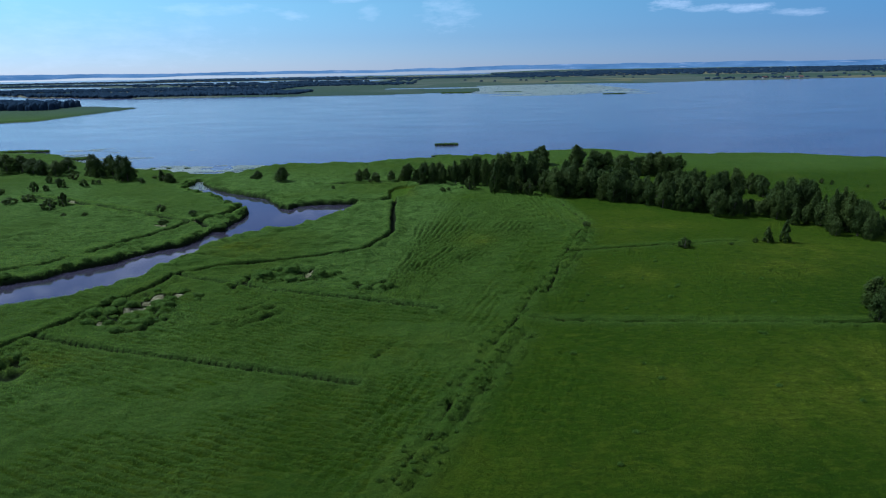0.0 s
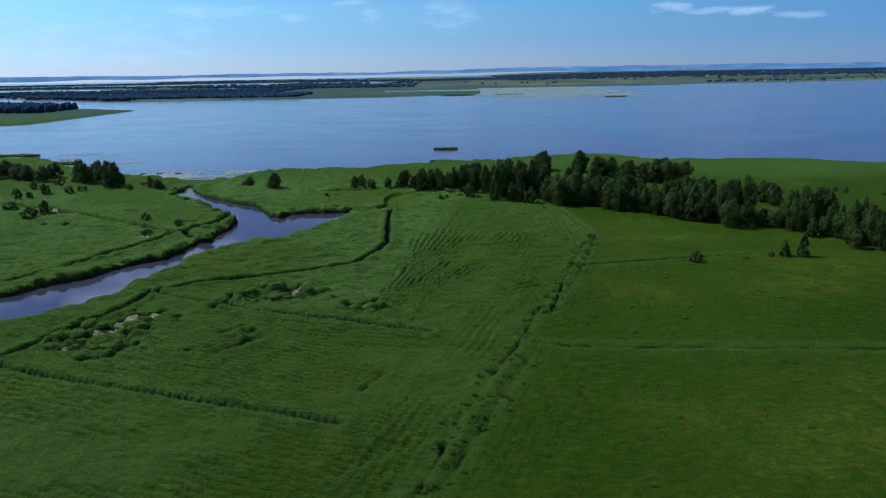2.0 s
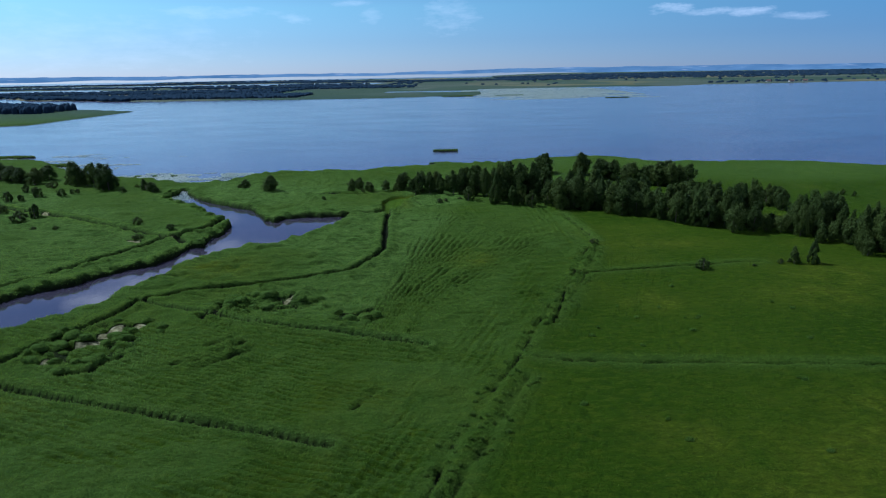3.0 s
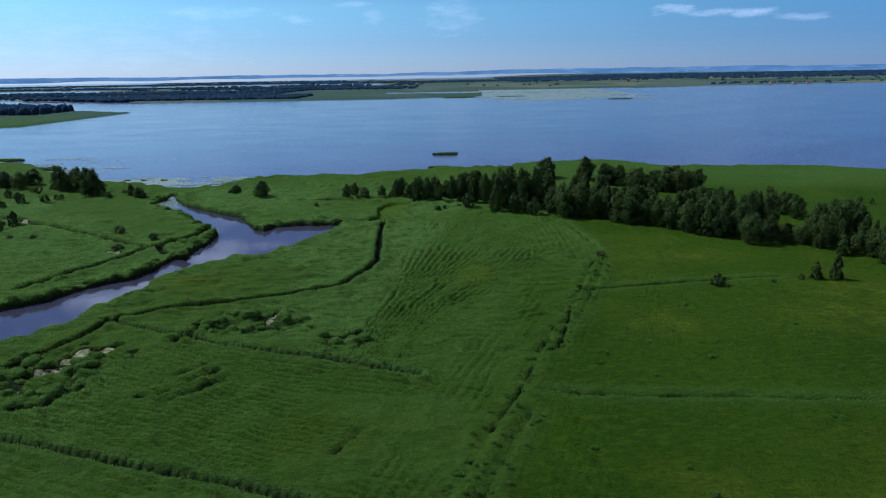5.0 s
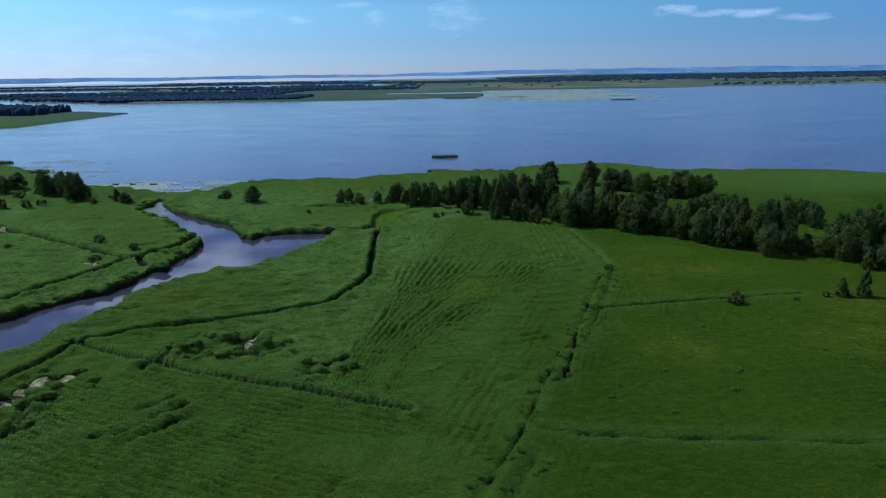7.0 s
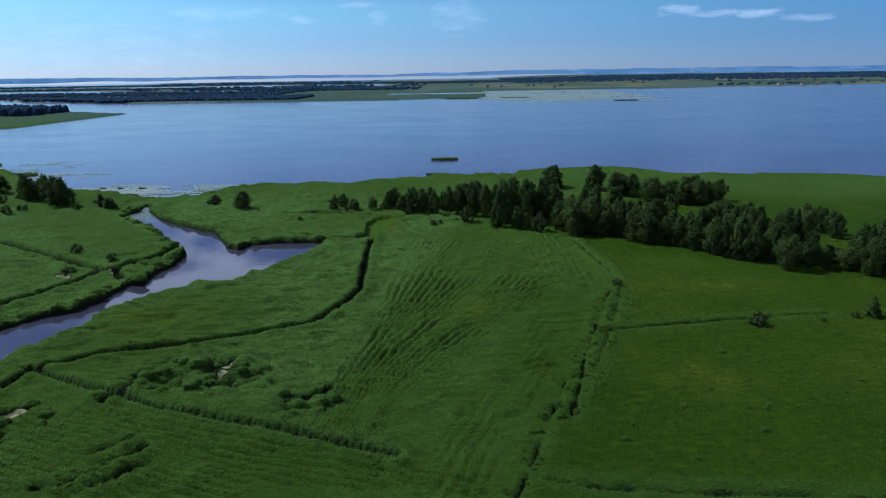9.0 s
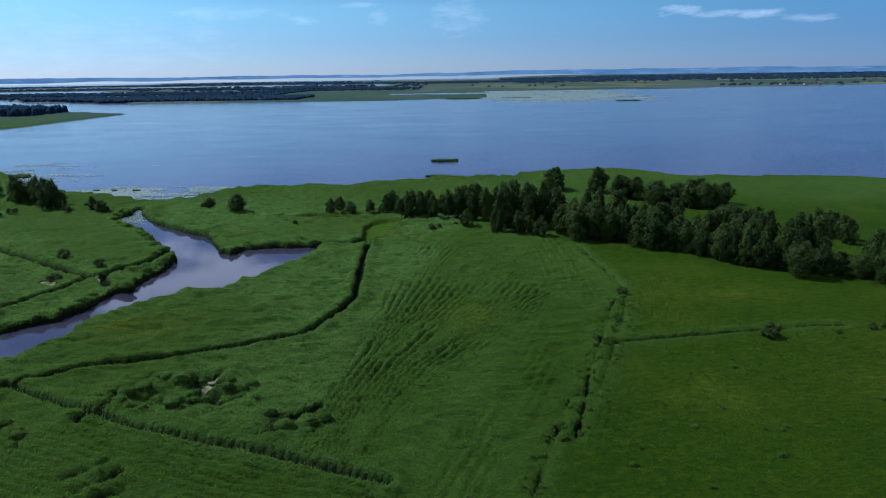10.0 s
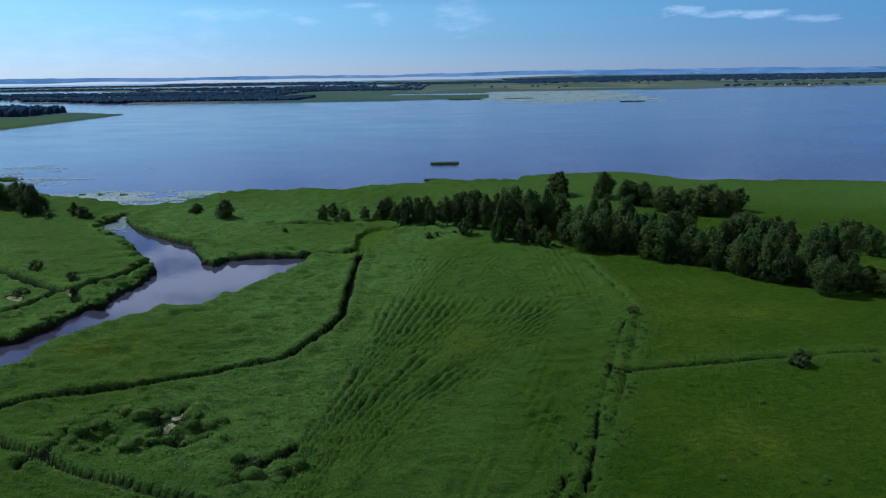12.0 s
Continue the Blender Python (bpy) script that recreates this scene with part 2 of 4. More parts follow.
M_LAKE = make_water("lake_water", (0.036, 0.039, 0.083), (0.056, 0.060, 0.106), 0.25, 0.16)
M_RIVER = make_water("river_water", (0.030, 0.028, 0.042), (0.040, 0.036, 0.052), 0.03, 0.03)

# ---- the plan ----
WATER_Z = -1.35
RIVER_FAR_BANK = [(-180, 60), (-128, 108), (-101, 127), (-94, 131), (-91, 136.5), (-83.5, 142.5), (-81, 148), (-77, 152.5), (-72.5, 156),
                  (-70, 160.5), (-70, 172), (-66, 172), (-67, 178.5), (-66, 186), (-66.5, 196.5), (-75, 206), (-82, 215), (-92, 227),
                  (-102, 235), (-107, 243), (-106, 248), (-108, 256)]
RIVER_NEAR_BANK = [(-105, 256), (-103, 249), (-92, 236), (-81, 227), (-67, 218), (-63, 211), (-57.5, 202), (-54, 200), (-52, 204.5),
                   (-45, 206), (-31, 207), (-32, 200), (-34.7, 192.5), (-39.5, 183), (-44, 176), (-46, 171.5), (-52.5, 171),
                   (-60, 162), (-66, 154), (-64, 148.5), (-66, 143.5), (-71, 137), (-69.5, 131), (-73, 124), (-79.5, 117), (-89, 112), (-112, 96), (-160, 50)]
CREEK = [(44, 236), (56, 222), (66, 210), (76, 200), (88, 190), (96, 181), (104, 171), (111, 160), (118, 150), (130, 132), (150, 100)]
NEAR_SHORE = [(-5000, 700), (-900, 620), (-420, 430), (-271, 365), (-224, 345), (-200, 322), (-165, 294), (-152, 289), (-138, 284), (-121, 275), (-104, 268), (-96, 275), (-90, 291),
              (-70, 294), (-48, 299.5), (-20, 308), (18, 317), (32, 319), (35, 329), (54, 332), (79, 331), (95, 317), (107, 310), (128, 311),
              (144, 308), (162, 303), (177, 299), (203, 284), (320, 215), (900, 60), (5000, -300)]
FAR_SHORE = [(-5000, 2600), (-1040, 1433), (-882, 1310), (-668, 1215), (-466, 1158), (-303, 1140), (-200, 1143), (-97, 1158), (50, 1175), (62, 1240),
             (70, 1560), (220, 1600), (410, 1570), (529, 1570), (748, 1640), (1035, 1660), (5000, 1400)]
PENINSULA = [(-900, 560), (-449, 612), (-430, 636), (-421, 670), (-419, 748), (-427, 833), (-500, 890), (-562, 884), (-640, 905), (-900, 1000)]
# ditches: course, depth, half width, height of the reeds beside it, raggedness
DITCHES = [
    ([(-18.5, 208), (-18, 192), (-17.2, 184), (-16.4, 174), (-15.6, 165), (-17.3, 158), (-20, 150.5), (-22, 147), (-26, 145.6), (-30, 143.5), (-36, 141),
      (-44, 137.5), (-49.3, 136.2), (-54, 134.6), (-58, 132), (-60.3, 131), (-62, 126.8), (-64.6, 119), (-69.6, 107), (-72.5, 98), (-77, 91), (-96, 70)], 1.6, 0.42, 0.5, 0.1),
    ([(-62.5, 129.3), (-53, 125), (-44.3, 121.2), (-37.7, 118.2), (-29.2, 115.6), (-17.1, 111.9), (-2.4, 106.8)], 1.4, 0.34, 0.6, 0.12),
    ([(-72, 96.3), (-61.2, 92.5), (-50, 89.3), (-41.4, 86.5), (-31.6, 84), (-23.2, 81.8), (-13.3, 78.7)], 1.3, 0.28, 0.55, 0.12),
    ([(-20, 20), (-12, 40), (-6.6, 54.7), (-5.4, 57.8), (-4.3, 61), (-2.5, 64.5), (-1.2, 68.2), (0, 71.4), (1.1, 76.7), (4.1, 82.5), (7.7, 91.2), (11.3, 99), (13.2, 103), (15.6, 109.6), (18.4, 117.3), (21, 124)], 0.62, 0.12, 0.24, 0.85),
    ([(-4.4, 55.3), (-2.7, 58.6), (0.6, 66.3), (3.5, 72.9), (6, 78.5), (9.6, 87), (13.4, 96)], 0.28, 0.12, 0.22, 0.95),
    ([(20.3, 115.4), (23.3, 124), (24.8, 130), (27.4, 137.4), (29.4, 142.5), (31.3, 147.8), (34.6, 156.7), (37.6, 164.5)], 0.62, 0.10, 0.24, 0.75),
    ([(24.5, 124), (28, 132), (32.5, 144), (36, 153), (39.5, 164)], 0.3, 0.15, 0.25, 0.95),
    ([(40.4, 170.3), (40, 174.5), (39.4, 181.6), (37.8, 193.7), (37, 203)], 0.5, 0.3, 0.35, 0.85),
    ([(14.7, 102.2), (21.1, 101), (31, 100), (40.9, 99.8), (50.3, 98.8), (60, 98.2), (73.4, 97.8), (95, 96)], 0.7, 0.16, 0.28, 0.6),
    ([(30.2, 142.3), (35.6, 143.5), (43.1, 145.1), (49.5, 146.2), (59.2, 148), (66, 149.1), (74, 149.6)], 0.7, 0.16, 0.24, 0.3),
    ([(-160, 224), (-133, 209.5), (-114, 200), (-98.8, 191), (-88.5, 184.3), (-80, 179.5), (-76, 179.3), (-75, 184.5), (-72, 189.5), (-69.8, 197)], 1.6, 1.0, 0.8, 0.1),
    ([(-125, 120), (-105, 133.5), (-97, 139.5), (-92, 147), (-88.5, 156), (-84, 167), (-81, 172.5), (-78.7, 178.5)], 1.5, 0.6, 0.45, 0.1),
    ([(-76.5, 179.2), (-73.8, 176), (-71.5, 173.2)], 1.1, 0.7, 0.3, 0.0),
    ([(-31, 206.5), (-20.2, 207.4), (-19.8, 220), (-12.5, 232.6)], 1.5, 0.9, 0.5, 0.2),
    ([(-52, 240), (-37, 237.4), (-23, 235.5)], 0.9, 0.6, 0.3, 0.4),
    # short cuts, mostly standing in for the shaded dark faces of reed ridges
    ([(-44.5, 128), (-43.3, 123), (-45, 119)], 0.8, 0.5, 0.3, 0.5),
    ([(-38.5, 129.5), (-36, 131.3), (-31, 132.5)], 0.9, 0.55, 0.35, 0.3),
    ([(-31.5, 123.5), (-28, 124.6), (-25.6, 126)], 0.9, 0.6, 0.35, 0.2),
    ([(-19.5, 115.5), (-17, 118.8), (-13.7, 124)], 0.9, 0.6, 0.3, 0.6),
    ([(-42, 100.5), (-39.1, 101.3), (-36.9, 103.6), (-33.6, 108)], 0.6, 0.35, 0.35, 0.7),
    ([(-37.7, 99.2), (-35.6, 101.7), (-31.9, 104.9)], 0.4, 0.3, 0.3, 0.8),
    ([(-39.4, 107.3), (-36.4, 110.4)], 0.6, 0.45, 0.25, 0.5),
    ([(-11.6, 87), (-8.4, 92.8)], 0.35, 0.2, 0.15, 0.7),
    ([(-58.4, 97.6), (-54.6, 99.2), (-52.1, 103.7)], 0.9, 0.55, 0.4, 0.4),
]
# bare mud and puddles among the reeds: x, y, long radius, short radius, turn
MUD = [(-59.6, 114.5, 2.9, 1.0, 75), (-56.6, 116.9, 2.0, 0.7, 10), (-60.5, 109.5, 3.4, 0.9, 30), (-63.5, 103, 2.2, 0.7, 50), (-28.2, 124.0, 1.9, 0.7, 10), (-33.0, 131.2, 2.4, 0.7, 5),
       (-31.0, 127.6, 1.2, 0.5, 30), (-136, 212, 3.5, 1.0, -25), (-147, 217, 3.0, 0.8, -20), (-87, 176, 3.5, 0.6, -25), (-38.5, 125.2, 1.4, 0.5, 15), (-78.5, 179.6, 1.8, 0.5, -10)]
# yellowed or flowering grass: x, y, radius along x, along y
DRY = [(54, 74, 18, 10), (31, 80, 6, 5), (41, 70, 9, 6), (66, 86, 12, 6), (8, 155, 5, 7), (-66, 87, 5, 4), (42, 126, 8, 6), (62, 166, 12, 6), (-15.8, 221, 4.0, 9), (86, 140, 16, 12), (75, 128, 14, 8), (-55, 150, 10, 6)]


# broken, tussocky reed: x, y, radius along x, along y
ROUGH = [(-60, 110, 9, 10), (-36, 127.5, 10, 5), (-16, 119.5, 4, 3), (-70, 85.5, 5, 4)]


# still pool covered with duckweed, open to the field on one side
POOL = [(-22.4, 224.5), (-21, 231), (-16.5, 235), (-11.5, 235.5), (-12.5, 231), (-15.2, 221.5), (-17.8, 210.4), (-20.2, 207.5)]
# the first row of the wind-bent reeds: y, x
FIRST_ROW = [(100, -14.5), (118, -13.6), (130, -12.4), (141, -11), (150, -9.4), (157, -7.9), (177, -6.3), (192, -4.3), (205, -2.2), (220, 0)]


def smooth(a, b, v):
    t = np.clip((v - a) / (b - a), 0, 1)
    return t * t * (3 - 2 * t)


def lattice(ix, iy, seed):
    n = (ix.astype(np.int64) * 374761393 + iy.astype(np.int64) * 668265263 + seed * 974711) & 0xFFFFFFFF
    n = ((n ^ (n >> 13)) * 1274126177) & 0xFFFFFFFF
    return ((n ^ (n >> 16)) & 0xFFFF) / 65535.0


def vnoise(x, y, size, seed=0):
    """Smooth noise between 0 and 1, with bumps of that size in metres."""
    u, v = x / size, y / size
    iu, iv = np.floor(u), np.floor(v)
    fu, fv = u - iu, v - iv
    fu, fv = fu * fu * (3 - 2 * fu), fv * fv * (3 - 2 * fv)
    a, b = lattice(iu, iv, seed), lattice(iu + 1, iv, seed)
    c, d = lattice(iu, iv + 1, seed), lattice(iu + 1, iv + 1, seed)
    return (a * (1 - fu) + b * fu) * (1 - fv) + (c * (1 - fu) + d * fu) * fv


def to_line(x, y, course, reach=1e9):
    """Distance to a course, and the way along it."""
    pts = np.array(course, float)
    best, along = np.full(x.shape, 1e6), np.zeros(x.shape)
    ok = (x > pts[:, 0].min() - reach) & (x < pts[:, 0].max() + reach) & (y > pts[:, 1].min() - reach) & (y < pts[:, 1].max() + reach)
    px, py, run = x[ok], y[ok], 0.0
    bb, aa = best[ok], along[ok]
    for (x0, y0), (x1, y1) in zip(pts[:-1], pts[1:]):
        dx, dy = x1 - x0, y1 - y0
        n = math.hypot(dx, dy)
        s = np.clip(((px - x0) * dx + (py - y0) * dy) / (n * n), 0, 1)
        d = np.hypot(px - x0 - s * dx, py - y0 - s * dy)
        near = d < bb
        bb, aa = np.where(near, d, bb), np.where(near, run + s * n, aa)
        run += n
    best[ok], along[ok] = bb, aa
    return best, along


def inside(x, y, ring):
    hit = np.zeros(x.shape, bool)
    for (x0, y0), (x1, y1) in zip(ring, ring[1:] + ring[:1]):
        if y0 == y1:
            continue
        hit ^= ((y0 > y) != (y1 > y)) & (x < (x1 - x0) * (y - y0) / (y1 - y0) + x0)
    return hit


def signed(x, y, ring, reach=60):
    """Distance to a ring's edge, positive inside."""
    d, _ = to_line(x, y, ring + ring[:1], reach)
    return np.where(inside(x, y, ring), d, -d)


def row_wave(x, y):
    """Rows of wind-bent reeds that fan out and bend away across the middle field; new rows open where they spread."""
    off = x - np.interp(y, *zip(*FIRST_ROW)) + 0.9 * (vnoise(x, y, 16, 31) - 0.5) + 0.22 * (vnoise(x, y, 3.0, 32) - 0.5)
    spread_out = np.exp(0.03 * (np.clip(y, 90, 165) - 118) + 0.018 * np.clip(y - 165, 0, 60))
    u = off / spread_out
    strength = smooth(-1.1, 0.1, u) * (1 - smooth(7.5, 12.5, u)) * smooth(104, 113, y) * (1 - smooth(196, 208, y)) * (1 - smooth(20, 30, x))
    strength = strength * (0.35 + 0.65 * smooth(0.28, 0.55, vnoise(u * 7, y * 0.55, 6, 33))) * (0.55 + 0.45 * smooth(0.25, 0.5, vnoise(x, y, 2.4, 34)))
    strength = strength * (1 - 0.8 * np.exp(-((x - 9) / 6) ** 2 - ((y - 155) / 8) ** 2))
    wave = -np.cos(u * 2 * math.pi / 0.8)
    along = y + 12 * (vnoise(x, y, 7, 47) - 0.5)
    for at, period in ((147, 0.4), (177, 0.2)):
        k = smooth(at - 3, at + 3, along)
        wave = wave * (1 - k) - np.cos(u * 2 * math.pi / period) * k
    return wave, strength


def plan(x, y):
    """Height of the ground with its dense sward, and the zones: reed, dry, mud with painted shade, far."""
    near = 1 - smooth(420, 600, np.hypot(x, y))
    wob = (vnoise(x, y, 6, 1) - 0.5) * 2.2 + (vnoise(x, y, 2.2, 2) - 0.5) * 1.2
    # how far a place is from open water: positive on land
    shore = np.minimum((np.interp(x, *zip(*NEAR_SHORE)) - y), 400) * 0.75 + wob * 1.6 + (vnoise(x, y, 13, 37) - 0.5) * 6
    beyond = (y - np.interp(x, *zip(*FAR_SHORE))) * 0.7 + (vnoise(x, y, 60, 3) - 0.5) * 40
    tongue = np.where((x < -300) & (y > 450), signed(x, y, PENINSULA, 400) + (vnoise(x, y, 25, 4) - 0.5) * 14, -500)
    lake = np.maximum(np.maximum(shore, beyond), tongue)
    river = -signed(x, y, RIVER_FAR_BANK + RIVER_NEAR_BANK) + wob * 0.3 + (vnoise(x, y, 1.7, 49) - 0.5) * 1.1
    creek = to_line(x, y, CREEK, 30)[0] - 2.6 + wob * 0.5
    bank = np.minimum(np.minimum(lake, river), creek)
    # reed beds west of the middle ditch, meadow east of it
    middle = np.interp(y, [20, 54, 104, 134, 164, 203, 300], [-20, -6, 13.4, 25.5, 37.5, 37, 30])
    reed = smooth(3, -3, x - middle + (vnoise(x, y, 9, 5) - 0.5) * 6)
    patch = vnoise(x, y, 26, 6)
    reed = reed * (0.45 + 0.55 * smooth(0.3, 0.6, patch)) * (1 - 0.62 * smooth(-4, 6, x + 15 - 0.18 * (y - 118)))
    reed = np.maximum(reed, np.clip(1 - np.abs(river) / 14, 0, 1) * 0.9)
    k = smooth(238, 285, y + (vnoise(x, y, 20, 48) - 0.5) * 30)
    reed = reed * (1 - k) + (0.2 + 0.3 * patch) * k
    h = (vnoise(x, y, 19, 7) - 0.5) * 0.5
    lumps = (vnoise(x, y, 4.2, 8) - 0.5) * 0.6 + (vnoise(x, y, 1.7, 9) - 0.5) * (0.5 + 0.35 * smooth(110, 80, y))
    rough = np.zeros(x.shape)
    for rx, ry, a, b in ROUGH:
        rough = np.maximum(rough, np.exp(-(((x - rx) / a) ** 2 + ((y - ry) / b) ** 2) ** 2))
    tussock = (smooth(0.32, 0.72, vnoise(x * 0.6, y, 1.8, 21) * 0.75 + vnoise(x, y, 0.95, 27) * 0.25) - 0.72) * 0.95 * rough
    tussock = tussock * (0.5 + smooth(0.3, 0.55, vnoise(x, y, 5, 28)))
    stripes = (vnoise(x * 0.35 + y * 0.25, y * 1.0, 1.5, 10) - 0.5) * 0.4
    drift = (vnoise(x * 0.30 + (vnoise(x, y, 8, 22) - 0.5) * 4, y + (vnoise(x, y, 7, 23) - 0.5) * 5, 1.7, 24) - 0.5) * smooth(2, -6, x + 15 - 0.18 * (y - 118))
    drift = drift + 0.75 * (vnoise(x * 0.3 + y * 0.05, y + (vnoise(x, y, 5, 35) - 0.5) * 3, 1.05, 36) - 0.5) * smooth(4, -4, x - middle)
    ruts = np.sin((x - middle) * 2 * math.pi / 1.7 + vnoise(x, y, 6, 25) * 2.5) * smooth(-16, -9, x - middle) * smooth(-2, -4, x - middle) * smooth(0.35, 0.6, vnoise(x, y * 0.4, 6, 26))
    ruts = ruts + 0.5 * np.sin((x - middle) * 2 * math.pi / 1.3 + vnoise(x, y, 7, 29) * 3) * smooth(2, 4, x - middle) * smooth(26, 14, x - middle) * smooth(0.3, 0.6, vnoise(x, y * 0.4, 8, 30))
    across = (x * 0.29 + y * 0.957) + 1.3 * (vnoise(x, y, 18, 41) - 0.5) + 0.35 * (vnoise(x, y, 3, 42) - 0.5)
    ripple = np.sin(across * 2 * math.pi / 1.2) * smooth(-90, -70, x) * smooth(6, -8, x - middle) * smooth(40, 55, y) * smooth(112, 106, y + 0.36 * (x + 10))
    ripple = ripple * smooth(0.25, 0.5, vnoise(x * 0.5, y, 7, 43))
    drift = drift * (0.45 + 0.55 * smooth(104, 116, y + 0.3 * x))
    drift = drift + 0.12 * ripple - 0.30 * smooth(0.3, 0.9, -ripple) * smooth(0.3, 0.6, vnoise(x, y, 2.6, 45))
    h = h + (lumps * (0.34 + 0.45 * reed) + stripes * reed * 0.7 + drift * 1.05 + ruts * 0.10) * near + tussock
    wave, strength = row_wave(x, y)
    strength = strength * (1 - 0.5 * smooth(160, 185, y))
    trough = smooth(0.0, -0.75, wave) * strength
    h = h + 0.12 * wave * strength - 0.46 * trough
    # tall reed stands on the ridges, shorter in the furrows, whose darker green paints shade
    furrow_shade = np.maximum(1.4 * smooth(0.3, -0.7, ripple) * smooth(0.05, 0.3, np.abs(ripple)), 0.8 * smooth(0.0, -0.8, wave * strength))
    furrow_shade = np.maximum(furrow_shade, 0.7 * smooth(0.0, -0.8, ruts)) * (0.4 + 0.6 * smooth(0.3, 0.6, vnoise(x, y, 2.4, 44)))
    reed = np.clip(reed * (1.2 - 1.15 * furrow_shade), 0.0, 1.0)
    # gaps between tussocks and furrow bottoms are darkened as painted shade
    mud_shade = np.maximum(0.45 * smooth(-0.3, -0.7, tussock), 0.15 * smooth(0.25, 0.8, trough))
    mud_shade = np.maximum(mud_shade, 0.10 * smooth(0.4, 0.9, -ripple) * near)
    for course, depth, half, tall, ragged in DITCHES:
        d, along = to_line(x, y, course, 14)
        d = d + (vnoise(x, y, 2.5, 11) - 0.5) * 0.45
        if ragged < 0.2:
            h = h * (1 - 0.75 * np.exp(-(d / 2.0) ** 2))
        gap = 1 - (ragged if ragged > 0.2 else 0.0) * smooth(0.36, 0.56, 0.45 * vnoise(x, y, 5.5, 12) + 0.55 * vnoise(x, y, 1.7, 46))
        cut = 1.2 * depth * smooth(half + (0.5 if ragged < 0.2 else 0.32), half * 0.8, d) * gap
        # shade painted down the ditch walls as a near-black tone
        mud_shade = np.maximum(mud_shade, 0.5 * smooth(0.15, 0.5, cut))
        side = tall * np.exp(-((d - half - 1.3) / 1.1) ** 2)
        h = h + side * ((0.6 + 0.8 * vnoise(x, y, 2.0, 13)) if ragged > 0.2 else (0.65 + 0.3 * vnoise(x, y, 3.0, 13))) - cut
        reed = np.maximum(reed, np.exp(-(d / 2.4) ** 2) * min(1.0, tall * 1.6))
    h = np.maximum(h, WATER_Z + 0.08)
    for mx, my, a, b, turn in MUD:
        c, s = math.cos(radians(turn)), math.sin(radians(turn))
        u, v = (x - mx) * c + (y - my) * s, ((y - my) * c - (x - mx) * s) / 1.9
        q = np.exp(-((u / a) ** 2 + (v / b) ** 2)) * (0.6 + 0.8 * vnoise(x, y, 0.9, 14))
        mud_shade = np.maximum(mud_shade, smooth(0.3, 0.6, q))
        h = h - 0.4 * smooth(0.2, 0.6, q)
    h = h + 0.3 * np.exp(-((shore - 3.0) / 2.5) ** 2) * (0.4 + vnoise(x, y, 4, 38))
    # banks: a fringe of tall reed, then a sharp drop into the water
    h = h + 0.3 * np.exp(-((np.minimum(river, creek) - 2.4) / 2.0) ** 2) * (0.2 + vnoise(x, y, 2.6, 15))
    h = np.where(np.abs(bank) < 60, h * smooth(-0.2, 0.8, bank) - 3.2 * (1 - smooth(-0.9, 0.6, bank)), np.where(bank < 0, -3.2, h))
    # bank edges take the same near-black tone
    mud_shade = np.maximum(mud_shade, 0.5 * smooth(1.2, 0.3, np.abs(np.minimum(river, creek) + 0.3)))
    dry = np.zeros(x.shape)
    for dx, dy, a, b in DRY:
        dry = np.maximum(dry, np.exp(-((x - dx) / a) ** 2 - ((y - dy) / b) ** 2))
    pool = smooth(-0.3, 0.5, signed(x, y, POOL, 20) + wob * 0.25)
    h = h * (1 - pool) + (WATER_Z + 0.12) * pool
    reed, mud_shade = reed * (1 - pool), mud_shade * (1 - pool)
    dry = np.clip(dry * 0.8 + 0.35 * smooth(0.6, 0.9, vnoise(x, y, 15, 17)) * (1 - reed), 0, 0.85)
    dry = np.maximum(dry * (1 - pool), pool)
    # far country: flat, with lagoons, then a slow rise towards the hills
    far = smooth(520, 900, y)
    rise = smooth(2400, 4900, y) * 12 * smooth(200, 900, x)
    lagoon = smooth(0.56, 0.60, vnoise(x, y * 2.2, 520, 18)) * smooth(1750, 1950, y) * smooth(-100, -500, x) * (1 - smooth(2700, 3100, y))
    lagoon = np.maximum(lagoon, smooth(3300, 3500, y) * smooth(-1700, -2100, x))
    lagoon = np.maximum(lagoon, smooth(70, 20, np.abs(y - 1440 + (vnoise(x, y, 90, 20) - 0.5) * 60)) * smooth(-170, -120, x) * smooth(80, 60, x))
    lagoon = np.maximum(lagoon, smooth(3950, 4050, y + (vnoise(x, y, 400, 39) - 0.5) * 300) * smooth(500, 100, x))
    flat = 0.3 + (vnoise(x, y, 300, 19) - 0.5) * 1.0
    h = np.where(y > 900, np.where(beyond > 0, flat + rise - 4 * lagoon, h), h)
    return h, np.clip(reed, 0, 1), dry, np.clip(mud_shade, 0, 1), far


def spread(start, stop, core, step, power, limit):
    """Coordinates from start to stop: even steps inside the core, growing ones outside it."""
    out, v = [start], start
    while v < stop:
        v += min(limit, step * max(1.0, v / core) ** power)
        out.append(v)
    return out


def mesh_from(name, verts, faces, attrs=(), material=None, smooth_shade=True):
    """A mesh from arrays; all faces have the same number of corners."""
    me = bpy.data.meshes.new(name)
    n, k = faces.shape
    me.vertices.add(len(verts))
    me.vertices.foreach_set("co", np.ascontiguousarray(verts, np.float32).ravel())
    me.loops.add(n * k)
    me.loops.foreach_set("vertex_index", np.ascontiguousarray(faces, np.int32).ravel())
    me.polygons.add(n)
    me.polygons.foreach_set("loop_start", np.arange(0, n * k, k, dtype=np.int32))
    me.polygons.foreach_set("use_smooth", np.full(n, smooth_shade))
    for key, values in attrs:
        me.attributes.new(key, "FLOAT", "POINT").data.foreach_set("value", np.ascontiguousarray(values, np.float32))
    me.update(calc_edges=True)
    if material:
        me.materials.append(material)
    return me


ZONES = ("reed", "dry", "mud_shade", "far")


